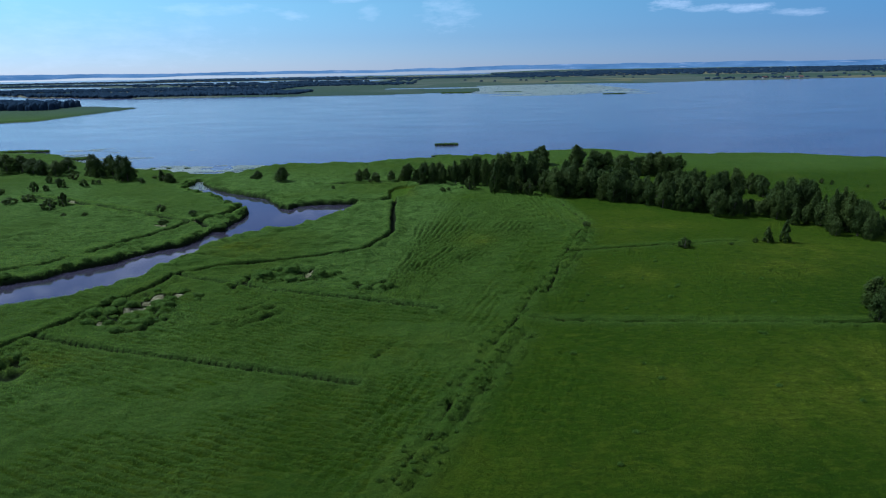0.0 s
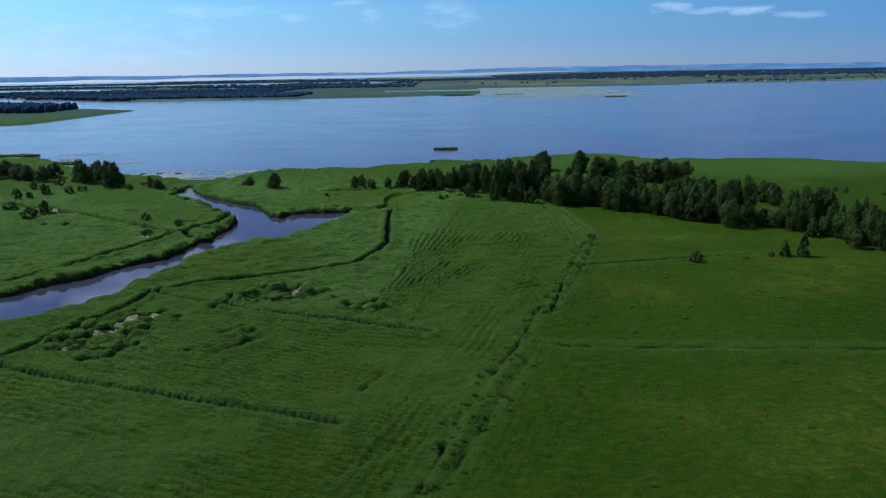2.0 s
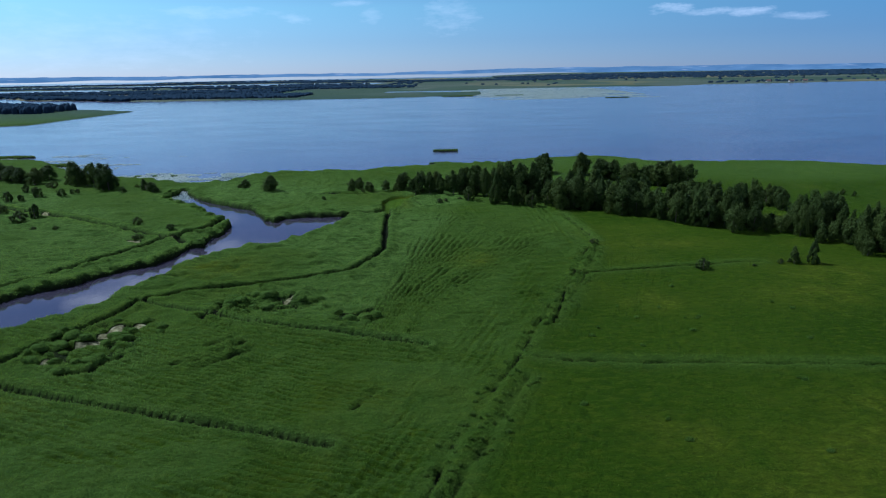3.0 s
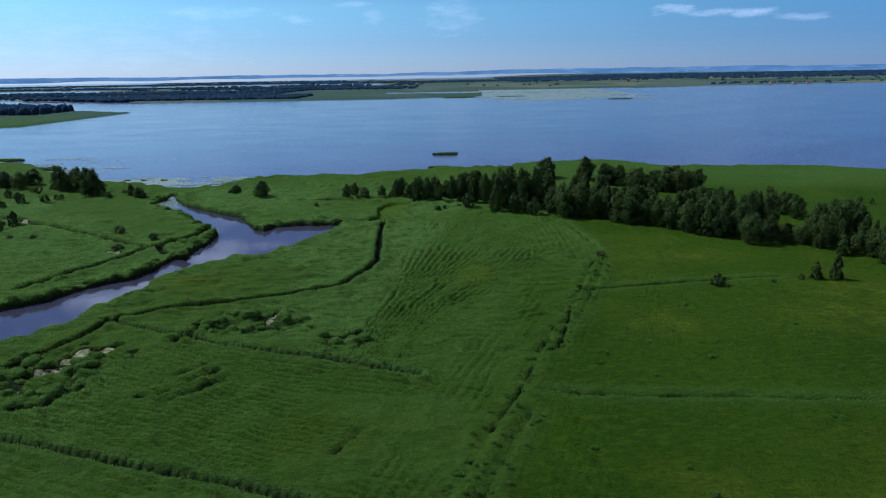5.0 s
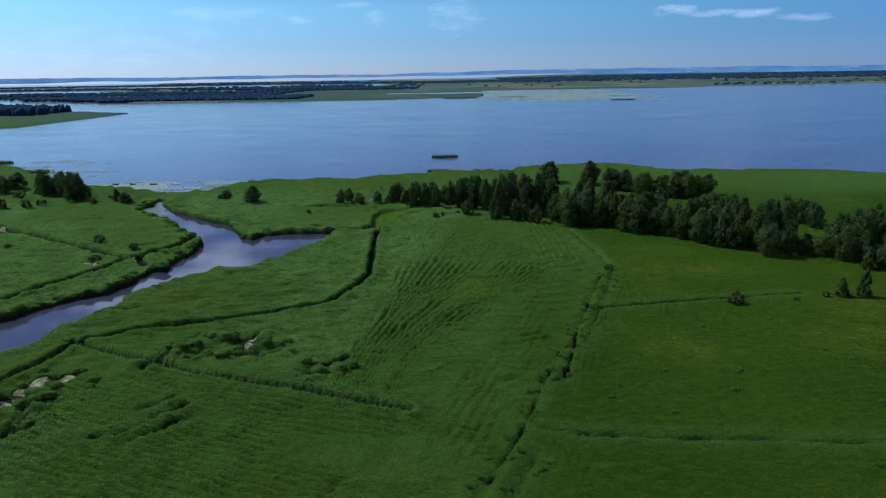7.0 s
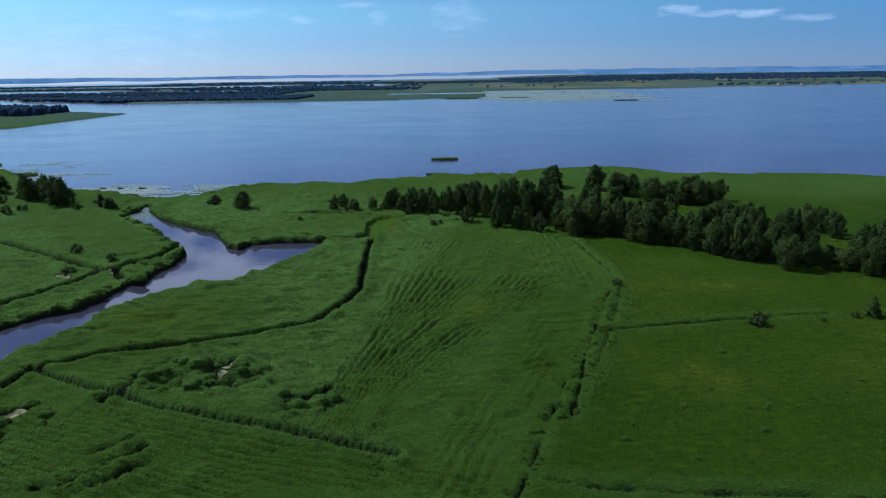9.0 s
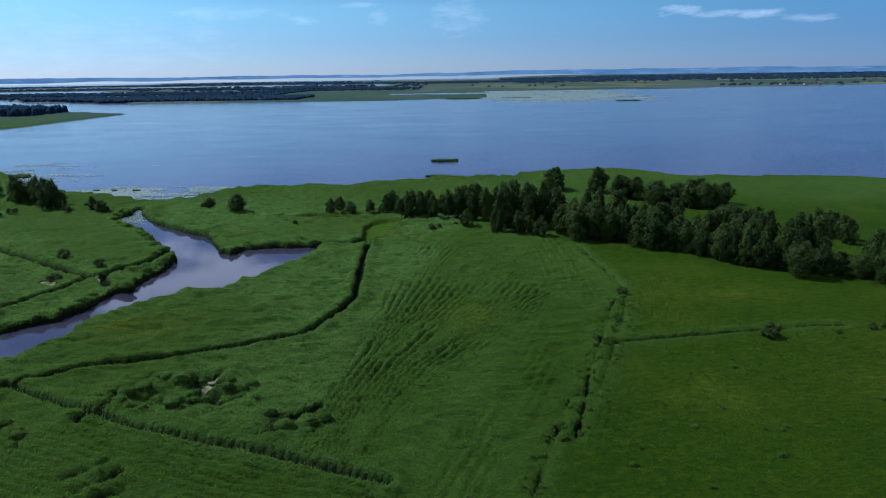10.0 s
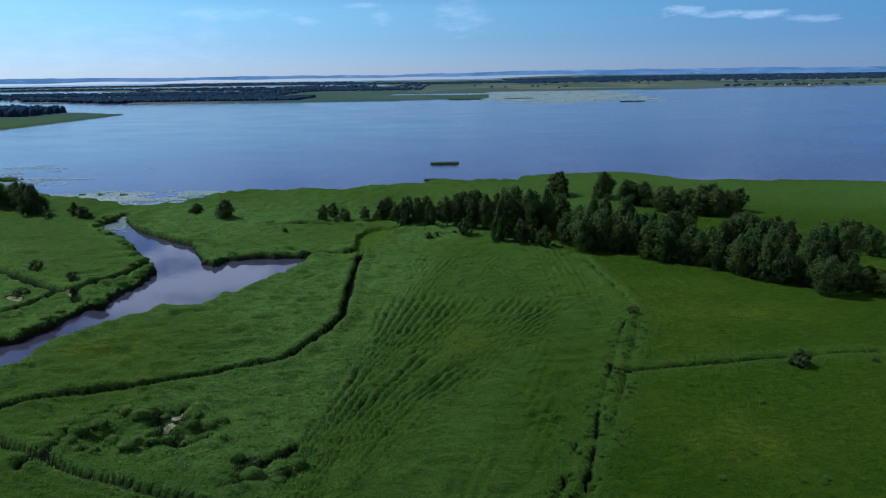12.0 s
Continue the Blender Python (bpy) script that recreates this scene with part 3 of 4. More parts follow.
def build_ground():
    half = spread(0.0, 4900, 62, 0.38, 1.72, 80)
    xs = np.array([-v for v in half[:0:-1]] + half)
    ys = np.array([-4000, -2500, -1500, -900, -500, -300, -180, -110, -70, -40, -20, -5, 8, 18, 26, 33, 39, 44] + [62 + v for v in spread(-15, 4850, 105, 0.37, 1.68, 80)])
    gx, gy = np.meshgrid(xs, ys)
    x, y = gx.ravel(), gy.ravel()
    h, *zones = plan(x, y)
    nx, ny = len(xs), len(ys)
    i = (np.arange(ny - 1)[:, None] * nx + np.arange(nx - 1)[None, :]).ravel()
    faces = np.stack([i, i + 1, i + nx + 1, i + nx], 1)
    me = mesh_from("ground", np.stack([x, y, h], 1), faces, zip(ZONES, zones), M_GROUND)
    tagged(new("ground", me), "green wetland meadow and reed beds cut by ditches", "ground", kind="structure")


build_ground()


def sheet(name, x0, y0, x1, y1, z, material, label, category):
    me = mesh_from(name, np.array([(x0, y0, z), (x1, y0, z), (x1, y1, z), (x0, y1, z)]), np.array([[0, 1, 2, 3]]), (), material)
    tagged(new(name, me), label, category, kind="structure")


sheet("water_lake", -4900, 262, 4900, 4800, WATER_Z, M_LAKE, "wide blue lake with faint ripples and streaks", "lake")
sheet("water_river", -260, 20, 0, 262, WATER_Z, M_RIVER, "still winding river that mirrors clouds", "river")
sheet("water_creek", 20, 60, 260, 262, WATER_Z, M_RIVER, "narrow creek hidden behind the trees", "creek")


# ---- grass and reed blades ----
def build_blades(count, seed):
    rng = np.random.default_rng(seed)
    n = int(count * 2.2)
    u = rng.random(n)
    y = 46 + 175 * u ** 1.6
    x = 2 + (rng.random(n) * 2 - 1) * 0.88 * (y + 6)
    # even out: keep places in ratio to their width
    keep = rng.random(n) < np.clip(0.25 + 0.75 * (y + 4) / 200, 0, 1)
    x, y = x[keep][:count], y[keep][:count]
    h, reed, dry, mud_shade, far = plan(x, y)
    ok = (h > -0.75) & (mud_shade < 0.4) & (rng.random(len(x)) < 0.6 + 0.6 * reed)
    x, y, h, reed, dry = x[ok], y[ok], h[ok], reed[ok], dry[ok]
    n = len(x)
    grow = np.clip(((y - 20) / 70), 0.7, 2.2) ** 0.6
    tall = (0.12 + 0.18 * reed + 0.18 * rng.random(n)) * grow ** 0.5 * (1 - 0.7 * smooth(110, 200, y))
    wide = (0.03 + 0.015 * reed + 0.02 * rng.random(n)) * grow
    verts, faces = [], []
    for k in range(2):
        b = rng.normal(-0.25, 1.0, n)
        a = b + math.pi / 2 + rng.normal(0, 0.5, n)
        lean = 0.2 + 0.5 * rng.random(n)
        ox, oy = rng.normal(0, 0.12, n), rng.normal(0, 0.12, n)
        p = np.stack([x + ox, y + oy, h - 0.08], 1)
        w = np.stack([np.cos(a) * wide, np.sin(a) * wide, np.zeros(n)], 1)
        tip = p + np.stack([np.cos(b) * lean * tall, np.sin(b) * lean * tall, tall], 1)
        verts.append(np.stack([p - w, p + w, tip], 1).reshape(-1, 3))
    v = np.concatenate(verts)
    f = np.arange(len(v)).reshape(-1, 3)
    z = np.zeros(len(v))
    attrs = [("reed", np.tile(np.repeat(reed, 3), 2)), ("dry", np.tile(np.repeat(dry, 3), 2)), ("mud_shade", z), ("far", z)]
    me = mesh_from("reed_and_grass", v, f, attrs, M_BLADES, False)
    tagged(new("reed_and_grass", me), "dense green reed and meadow grass", "grass", kind="stuff")


build_blades(300000, 5)


def build_fringe(per_metre, seed):
    """Taller reed stems that stand along the banks and ditches."""
    rng = np.random.default_rng(seed)
    xs, ys, hs = [], [], []
    lines = [(c, half + 0.7 if ragged < 0.6 else 0.3, 2.4, 0.16 + 0.16 * tall) for c, _, half, tall, ragged in DITCHES] + [(RIVER_FAR_BANK, -0.2, 4.0, 0.4), (RIVER_NEAR_BANK, 0.3, 4.0, 0.15)]
    for course, inner, wide, tall in lines:
        for (x0, y0), (x1, y1) in zip(course[:-1], course[1:]):
            n = math.hypot(x1 - x0, y1 - y0)
            k = int(n * per_metre)
            t = rng.random(k)
            d = (inner + wide * rng.random(k)) * rng.choice((-1, 1), k)
            xs.append(x0 + (x1 - x0) * t - (y1 - y0) / n * d)
            ys.append(y0 + (y1 - y0) * t + (x1 - x0) / n * d)
            hs.append(np.full(k, tall))
    x, y, tall = np.concatenate(xs), np.concatenate(ys), np.concatenate(hs)
    h, reed, dry, mud_shade, far = plan(x, y)
    ok = (h > -0.7) & (y > 44) & (np.abs(x) < 0.85 * y + 10)
    x, y, h, tall, reed = x[ok], y[ok], h[ok], tall[ok] * (0.6 + 0.8 * rng.random(ok.sum())), reed[ok]
    n = len(x)
    wide = 0.035 + 0.0005 * y
    b = rng.normal(-0.25, 0.6, n)
    a = b + math.pi / 2 + rng.normal(0, 0.3, n)
    p = np.stack([x, y, h - 0.1], 1)
    w = np.stack([np.cos(a) * wide, np.sin(a) * wide, np.zeros(n)], 1)
    tip = p + np.stack([np.cos(b) * 0.45 * tall, np.sin(b) * 0.45 * tall, tall], 1)
    zero = np.zeros(n * 3)
    zones = [("reed", np.repeat(np.maximum(reed, 0.5), 3)), ("dry", zero), ("mud_shade", zero), ("far", zero)]
    me = mesh_from("reed_fringe", np.stack([p - w, p + w, tip], 1).reshape(-1, 3), np.arange(n * 3).reshape(-1, 3), zones, M_BLADES, False)
    tagged(new("reed_fringe", me), "taller reeds along the river banks and ditches", "reeds", kind="stuff")


build_fringe(45, 9)


def build_tussocks(seed):
    """Rounded clumps of reed: scattered through the broken reed beds and lined up along banks and ditches."""
    rng = np.random.default_rng(seed)
    xs, ys, rs = [], [], []
    for rx, ry, a, b in ROUGH:
        n = int(a * b * 0.75)
        t, q = rng.random(n) * 6.28, np.sqrt(rng.random(n)) * 1.15
        xs.append(rx + np.cos(t) * q * a)
        ys.append(ry + np.sin(t) * q * b)
        rs.append(0.55 + 0.6 * rng.random(n))
    lines = [(RIVER_FAR_BANK, 0.9, 1.0)] + [(c, 0.4, 1.5) for c, _, _, tall, ragged in DITCHES if ragged > 0.74 and tall < 0.26]
    for course, inner, wide in lines:
        for (x0, y0), (x1, y1) in zip(course[:-1], course[1:]):
            n = math.hypot(x1 - x0, y1 - y0)
            k = int(n * (0.55 if wide < 1.2 else 0.75) + rng.random())
            t = rng.random(k)
            d = (inner + wide * rng.random(k)) * rng.choice((-1, 1), k)
            xs.append(x0 + (x1 - x0) * t - (y1 - y0) / n * d)
            ys.append(y0 + (y1 - y0) * t + (x1 - x0) / n * d)
            rs.append(0.4 + 0.8 * rng.random(k) ** 1.5 if wide < 1.2 else 0.14 + 0.18 * rng.random(k))
    # single tufts in the meadow
    xs.append(np.array([31.0, 53.0, 44.0, 20.0, 62.0, 66.0, 26.0, 48.0, 36.0]))
    ys.append(np.array([79.0, 93.5, 112.0, 88.0, 108.0, 121.0, 110.0, 134.0, 118.0]))
    rs.append(np.full(9, 0.4))
    xs.append(14 + 64 * rng.random(20))
    ys.append(58 + 82 * rng.random(20))
    rs.append(0.16 + 0.16 * rng.random(20))
    x, y, r = np.concatenate(xs), np.concatenate(ys), np.concatenate(rs)
    h, _, _, mud_shade, _ = plan(x, y)
    ok = (h > -0.9) & (y > 40) & (mud_shade < 0.6)
    x, y, r, h = x[ok], y[ok], r[ok], h[ok]
    n, k, sides = len(x), 90, 8
    tall = (0.5 + 0.4 * rng.random(n)) * r
    ax, ay = r * (0.85 + 0.8 * rng.random(n)), r * (0.7 + 0.4 * rng.random(n))
    # the dense body of each clump
    rings = []
    for q, z in ((1.05, -0.35), (0.98, 0.35), (0.66, 0.8)):
        t = np.arange(sides)[None, :] * 2 * math.pi / sides + rng.random((n, 1))
        m = q * (0.68 + 0.5 * rng.random((n, sides)))
        rings.append(np.stack([x[:, None] + np.cos(t) * m * ax[:, None], y[:, None] + np.sin(t) * m * ay[:, None], h[:, None] + tall[:, None] * (z + 0.25 * (rng.random((n, sides)) - 0.3))], 2))
    rings.append(np.stack([x, y, h + tall * 0.98], 1)[:, None, :])
    body = np.concatenate(rings, 1)
    tri = []
    for ring in range(2):
        for i in range(sides):
            u, w = ring * sides + i, ring * sides + (i + 1) % sides
            tri += [(u, w, w + sides), (u, w + sides, u + sides)]
    tri += [(2 * sides + i, 2 * sides + (i + 1) % sides, 3 * sides) for i in range(sides)]
    f = (np.arange(n)[:, None, None] * body.shape[1] + np.array(tri)[None]).reshape(-1, 3)
    v = body.reshape(-1, 3)
    zero = np.zeros(len(v))
    me = mesh_from("reed_clump", v, f, [("reed", zero + 0.85), ("dry", zero), ("mud_shade", zero), ("far", zero)], M_GROUND)
    tagged(new("reed_clump", me), "rounded clumps of tall reed along banks", "reeds", kind="stuff")
    # loose stems that stand out of it
    d = rng.normal(size=(n, k, 3))
    d[:, :, 2] = np.abs(d[:, :, 2])
    d /= np.linalg.norm(d, axis=2)[:, :, None]
    p = np.stack([x, y, h - 0.05], 1)[:, None, :] + d * np.stack([ax, ay, tall], 1)[:, None, :] * (0.85 + 0.15 * rng.random((n, k)))[:, :, None]
    t = rng.random((n, k)) * 6.28
    w = np.stack([np.cos(t), np.sin(t), t * 0], 2) * 0.05
    tip = p + d * 0.08 + np.stack([rng.normal(0.04, 0.05, (n, k)), rng.normal(0, 0.05, (n, k)), 0.18 + 0.22 * rng.random((n, k))], 2)
    low = p - np.array([0, 0, 0.12])
    v = np.stack([low - w, low + w, tip], 2).reshape(-1, 3)
    zero = np.zeros(len(v))
    me = mesh_from("reed_stem_tips", v, np.arange(len(v)).reshape(-1, 3), [("reed", zero + 0.85), ("dry", zero), ("mud_shade", zero), ("far", zero)], M_BLADES, False)
    tagged(new("reed_stem_tips", me), "loose green reed stems on the clumps", "reeds", kind="stuff")


build_tussocks(19)


# ---- trees ----
def tube(path, radii, sides=6):
    """A tapered limb along a path."""
    v, f = [], []
    for i, (p, r) in enumerate(zip(path, radii)):
        for k in range(sides):
            a = 2 * math.pi * k / sides
            v.append((p[0] + r * math.cos(a), p[1] + r * math.sin(a), p[2]))
        if i:
            b = (i - 1) * sides
            for k in range(sides):
                f.append((b + k, b + (k + 1) % sides, b + sides + (k + 1) % sides, b + sides + k))
    return v, f


def part(name, me, parent, label=""):
    ob = new(name, me)
    ob.parent = parent
    if label:
        ob["label"] = label
    return ob


def trunk_mesh(rng, tall, spread_r, stems):
    v, f = [], []
    for s in range(stems):
        a = rng.random() * 6.28
        foot = np.array([math.cos(a), math.sin(a)]) * (0.15 * stems - 0.15)
        bend = np.array([math.cos(a), math.sin(a)]) * 0.06 * stems
        path = [(foot[0] + bend[0] * z * 0.8, foot[1] + bend[1] * z * 0.8, z * tall * 0.85 - 0.6) for z in np.linspace(0, 1, 6)]
        nv, nf = tube(path, np.linspace(0.028, 0.006, 6) * tall)
        f += [tuple(i + len(v) for i in q) for q in nf]
        v += nv
        for k in range(5):
            z = 0.3 + 0.11 * k
            b = rng.random() * 6.28
            p0 = path[min(5, int(z * 5))]
            r = spread_r * (0.75 - 0.4 * abs(z - 0.5))
            limb = [(p0[0] + math.cos(b) * r * q, p0[1] + math.sin(b) * r * q, p0[2] + q * 0.14 * tall) for q in (0, 0.5, 1)]
            nv, nf = tube(limb, (0.010 * tall, 0.007 * tall, 0.003 * tall), 5)
            f += [tuple(i + len(v) for i in q) for q in nf]
            v += nv
    return mesh_from("trunk", np.array(v), np.array(f), (), M_BARK)


def crown_mesh(rng, tall, radius, low, lobes, leaves, size, material, cone=False):
    """Loose sprays of leaves round the ends of many boughs; the outline stays uneven and gaps stay between them."""
    lean = rng.normal(0, 0.06, 2) * tall
    cen, rad = [], []
    for i in range(lobes):
        q = (i + rng.random()) / lobes
        if cone:
            env = (1 - q) ** 0.85 * 1.05 + 0.05
        else:
            env = (math.sin(math.pi * min(1.0, 0.22 + 0.70 * q)) ** 0.7) * (1 - 0.35 * smooth(0.6, 1.0, q)) * 1.1
        a = i * 2.4 + rng.normal(0, 0.5)
        off = env * radius * (0.30 + 0.62 * rng.random() ** 0.6) * (0.8 + 0.35 * rng.random())
        r = (0.050 + 0.050 * rng.random()) * tall * (0.75 + 0.4 * env) * (0.8 if cone else 1.0)
        z = (low + (1 - low) * q) * tall - r * 0.9 * (q > 0.7)
        cen.append((math.cos(a) * off + lean[0] * q, math.sin(a) * off + lean[1] * q, max(z, r * 0.5)))
        rad.append(r)
    cen, rad = np.array(cen), np.array(rad)
    pick = rng.choice(lobes, leaves, p=rad ** 2 / (rad ** 2).sum())
    d = rng.normal(size=(leaves, 3))
    d /= np.linalg.norm(d, axis=1)[:, None]
    p = cen[pick] + d * (rad[pick] * (0.25 + 0.95 * rng.random(leaves) ** 0.5))[:, None] * np.array([1.0, 1.0, 1.15])
    p[:, 2] = np.maximum(p[:, 2], 0.02 * tall)
    out = p - np.array([0, 0, 0.45 * tall])
    out /= np.linalg.norm(out, axis=1)[:, None]
    nrm = d * 0.6 + out * 0.6 + rng.normal(0, 0.45, (leaves, 3))
    nrm /= np.linalg.norm(nrm, axis=1)[:, None]
    t1 = np.cross(nrm, rng.normal(size=(leaves, 3)))
    t1 /= np.linalg.norm(t1, axis=1)[:, None]
    t2 = np.cross(nrm, t1)
    s = (size * (0.55 + 0.9 * rng.random(leaves)))[:, None]
    v = np.stack([p - t1 * s, p + t2 * s * 0.7, p + t1 * s - t2 * s * 0.5], 1).reshape(-1, 3)
    return mesh_from("crown", v, np.arange(len(v)).reshape(-1, 3), (), material, False)


def make_plant(name, seed, radius, low, lobes, leaves, size, material, stems=1, cone=False):
    """A plant one metre high in its own measure, ten metres to the unit of its leaves."""
    rng = np.random.default_rng(seed)
    ob = new(name)
    part("trunk", trunk_mesh(rng, 10, radius * 10, stems), ob)
    part("crown", crown_mesh(rng, 10, radius * 10, low, lobes, leaves, size, material, cone), ob)
    return ob


TREES = [make_plant("tree", 11, 0.26, 0.05, 46, 5600, 0.24, M_LEAF), make_plant("tree", 12, 0.29, 0.08, 52, 5600, 0.24, M_LEAF),
         make_plant("tree", 13, 0.22, 0.04, 42, 5200, 0.24, M_LEAF), make_plant("tree", 14, 0.31, 0.10, 54, 5600, 0.24, M_LEAF_PALE, 2),
         make_plant("tree", 15, 0.27, 0.05, 48, 5600, 0.24, M_LEAF), make_plant("tree", 16, 0.24, 0.12, 38, 4600, 0.24, M_LEAF, 2),
         make_plant("tree", 17, 0.30, 0.03, 50, 5400, 0.24, M_LEAF, 1, True)]
INNER_TREES = [make_plant("tree", 18, 0.28, 0.05, 44, 2600, 0.34, M_LEAF), make_plant("tree", 19, 0.25, 0.05, 40, 2600, 0.34, M_LEAF)]
SHRUBS = [make_plant("shrub", 21, 0.50, 0.05, 30, 2000, 0.55, M_LEAF, 3), make_plant("shrub", 22, 0.55, 0.05, 26, 2000, 0.55, M_LEAF_PALE, 3)]
CONIFERS = [make_plant("conical_tree", 31, 0.33, 0.04, 44, 3400, 0.36, M_LEAF, 1, True)]

# x, y, height, crown width
BELT_WEST = [
    (-36, 241, 5.3, 3.0), (-29, 243, 3.9, 5.0), (-23, 242, 4.6, 3.2), (-18, 242, 6.4, 4.6), (-13, 240, 5.7, 3.6), (-10, 237, 8.7, 3.6), (-6, 238, 8.3, 4.0), (-2, 236, 8.3, 3.6),
    (3, 235, 9.5, 4.0), (6, 234, 10.4, 4.4), (10, 233, 11.0, 4.8), (15, 231, 10.7, 3.5), (17, 218, 11.4, 4.5), (20, 223, 13.5, 5.5), (26, 222, 14.0, 5.9), (31, 222, 13.6, 5.0),
    (23, 216, 6.8, 4.1), (44, 279, 9.1, 6.5), (57, 273, 9.9, 7.1), (64, 264, 8.6, 7.4), (68, 261, 8.3, 6.8), (72, 253, 8.7, 6.6),
]
BELT_MID = [
    (37, 213, 9.5, 4.8), (38, 207, 10.1, 5.1), (42, 208, 11.1, 4.7), (46, 206, 9.6, 5.1), (50, 205, 10.2, 5.1), (52, 201, 9.6, 5.0), (55, 198, 10.2, 5.3), (78, 250, 7.5, 6.1),
    (82, 246, 9.0, 6.5), (87, 246, 9.2, 6.5), (90, 246, 8.3, 5.1), (59, 197, 7.6, 4.5), (62, 195, 8.2, 4.8), (65, 192, 8.3, 4.4), (68, 188, 9.4, 4.7), (84, 223, 6.5, 4.6),
    (72, 184, 9.0, 4.2), (74, 185, 11.3, 3.5), (81, 194, 10.9, 4.4), (75, 182, 7.9, 4.5), (70, 186, 9.1, 3.9),
]
BELT_EAST = [
    (80, 183, 11.9, 3.8), (82, 182, 12.7, 4.5), (85, 184, 12.1, 4.2), (88, 184, 11.6, 4.5), (85, 176, 7.5, 4.0), (79, 175, 8.3, 4.0), (107, 212, 6.7, 3.6), (106, 201, 6.9, 3.8),
    (89, 177, 5.2, 3.4), (92, 175, 5.3, 3.7), (96, 178, 6.6, 3.7), (99, 177, 10.7, 4.0), (100, 173, 11.5, 4.0), (95, 171, 8.8, 3.6), (105, 178, 9.9, 4.1), (109, 181, 9.7, 4.5),
    (109, 178, 9.6, 3.4), (107, 169, 8.2, 2.9),
]
BELT_END = [
    (102, 163, 6.4, 2.8), (104, 160, 10.6, 4.0), (106, 159, 11.3, 4.0), (102, 157, 6.9, 3.3), (106, 156, 10.9, 3.3), (106, 152, 9.9, 3.8), (107, 151, 9.7, 3.2), (107, 149, 7.7, 3.7),
    (112, 152, 5.0, 3.2), (101, 153, 5.0, 2.9), (97, 165, 5.3, 3.2), (100, 165, 6.1, 3.5), (75, 98, 6.7, 3.3),
]
WEST_GROVE = [
    (-206, 279, 7.9, 7.9), (-201, 282, 7.2, 6.4), (-193, 278, 6.3, 6.3), (-186, 274, 6.5, 5.7), (-178, 271, 6.2, 4.6), (-181, 280, 5.0, 4.8), (-178, 281, 5.8, 6.4), (-161, 269, 8.1, 4.1),
    (-155, 264, 9.5, 4.5), (-151, 264, 8.0, 4.5), (-147, 262, 8.9, 4.0), (-140, 256, 10.2, 5.8), (-137, 255, 9.2, 4.4), (-138, 261, 5.0, 3.5), (-120, 251, 4.1, 3.8), (-116, 249, 4.0, 4.3),
    (-69, 248, 5.9, 5.2), (-81, 255, 3.4, 3.1),
]
SHRUBS_WEST = [
    (-159, 244, 4.2, 3.7), (-164, 261, 3.2, 3.5), (-168, 251, 3.6, 1.7), (-163, 233, 4.5, 3.1), (-160, 236, 2.5, 2.3), (-149, 243, 3.3, 2.8), (-147, 247, 1.9, 1.6), (-145, 247, 1.9, 1.9),
    (-136, 201, 3.9, 3.9), (-134, 205, 5.2, 2.4), (-126, 192, 1.3, 1.5), (-119, 192, 1.5, 1.5), (-155, 208, 2.8, 4.4), (-153, 215, 2.9, 4.5), (-173, 228, 2.9, 3.5), (-127, 247, 2.4, 2.3),
    (-84, 256, 1.9, 1.5), (-95, 195, 2.5, 2.6), (-81, 187, 1.7, 2.5), (-87, 178, 1.9, 2.4), (-44, 228, 1.8, 1.7), (-128, 260, 1.2, 2.2),
]
SHRUBS_EAST = [
    (59, 145, 2.8, 2.3), (78, 148, 1.5, 1.1), (39, 166, 1.5, 1.9), (71, 146, 0.7, 1.4), (139, 224, 2.3, 1.3), (141, 221, 2.1, 1.2), (150, 215, 1.2, 1.2), (-2, 224, 1.7, 2.5),
    (8, 224, 5.3, 3.2), (-11, 234, 2.7, 1.8), (26, 217, 5.0, 2.5), (29, 212, 6.1, 3.4), (105, 209, 4.4, 4.3), (133, 182, 3.5, 2.4), (34, 213, 4.3, 2.4), (-31, 240, 1.8, 1.8),
    (5, 227, 1.1, 1.7), (-0, 225, 1.3, 1.3),
]
CONES = [
    (81, 148, 4.3, 2.6), (85, 148, 5.9, 2.7),
]


def plant(kinds, rows, label, category, group, seed):
    rng = np.random.default_rng(seed)
    x, y = np.array([r[0] for r in rows], float), np.array([r[1] for r in rows], float)
    h = plan(x, y)[0]
    for (px, py, tall, wide), z in zip(rows, h):
        k = int(rng.integers(len(kinds)))
        base = kinds[k]
        r = {"shrub": 0.85, "conical_tree": 0.62}.get(base.name.split(".")[0], 0.58)
        s = tall / 10
        w = np.clip(wide / (10 * r * 1.0), 0.65 * s, 1.6 * s)
        m = pose(px, py, max(z, -0.6) - 0.1, 0, 0, rng.random() * 360) @ Matrix.Diagonal((w, w, s, 1))
        tagged(copy_thing(base, m), label, category, group)


def behind(rows, seed):
    """More trees of the same belt, standing a few metres behind its front."""
    rng = np.random.default_rng(seed)
    return [(x + rng.normal(2.0, 1.5), y + 3.5 + 3 * rng.random(), h * (0.75 + 0.3 * rng.random()), w * 1.15) for x, y, h, w in rows if h > 5]


def between(n, seed):
    """Trees in the depth of the belt, between its front and the meadow behind."""
    rng = np.random.default_rng(seed)
    t = rng.random(n) * 0.92
    return [(24 + 80 * q + rng.normal(0, 2), 227 - 46 * q + 5 + 9 * rng.random(), 6.5 + 4.5 * rng.random(), 3.6 + 1.5 * rng.random()) for q in t]


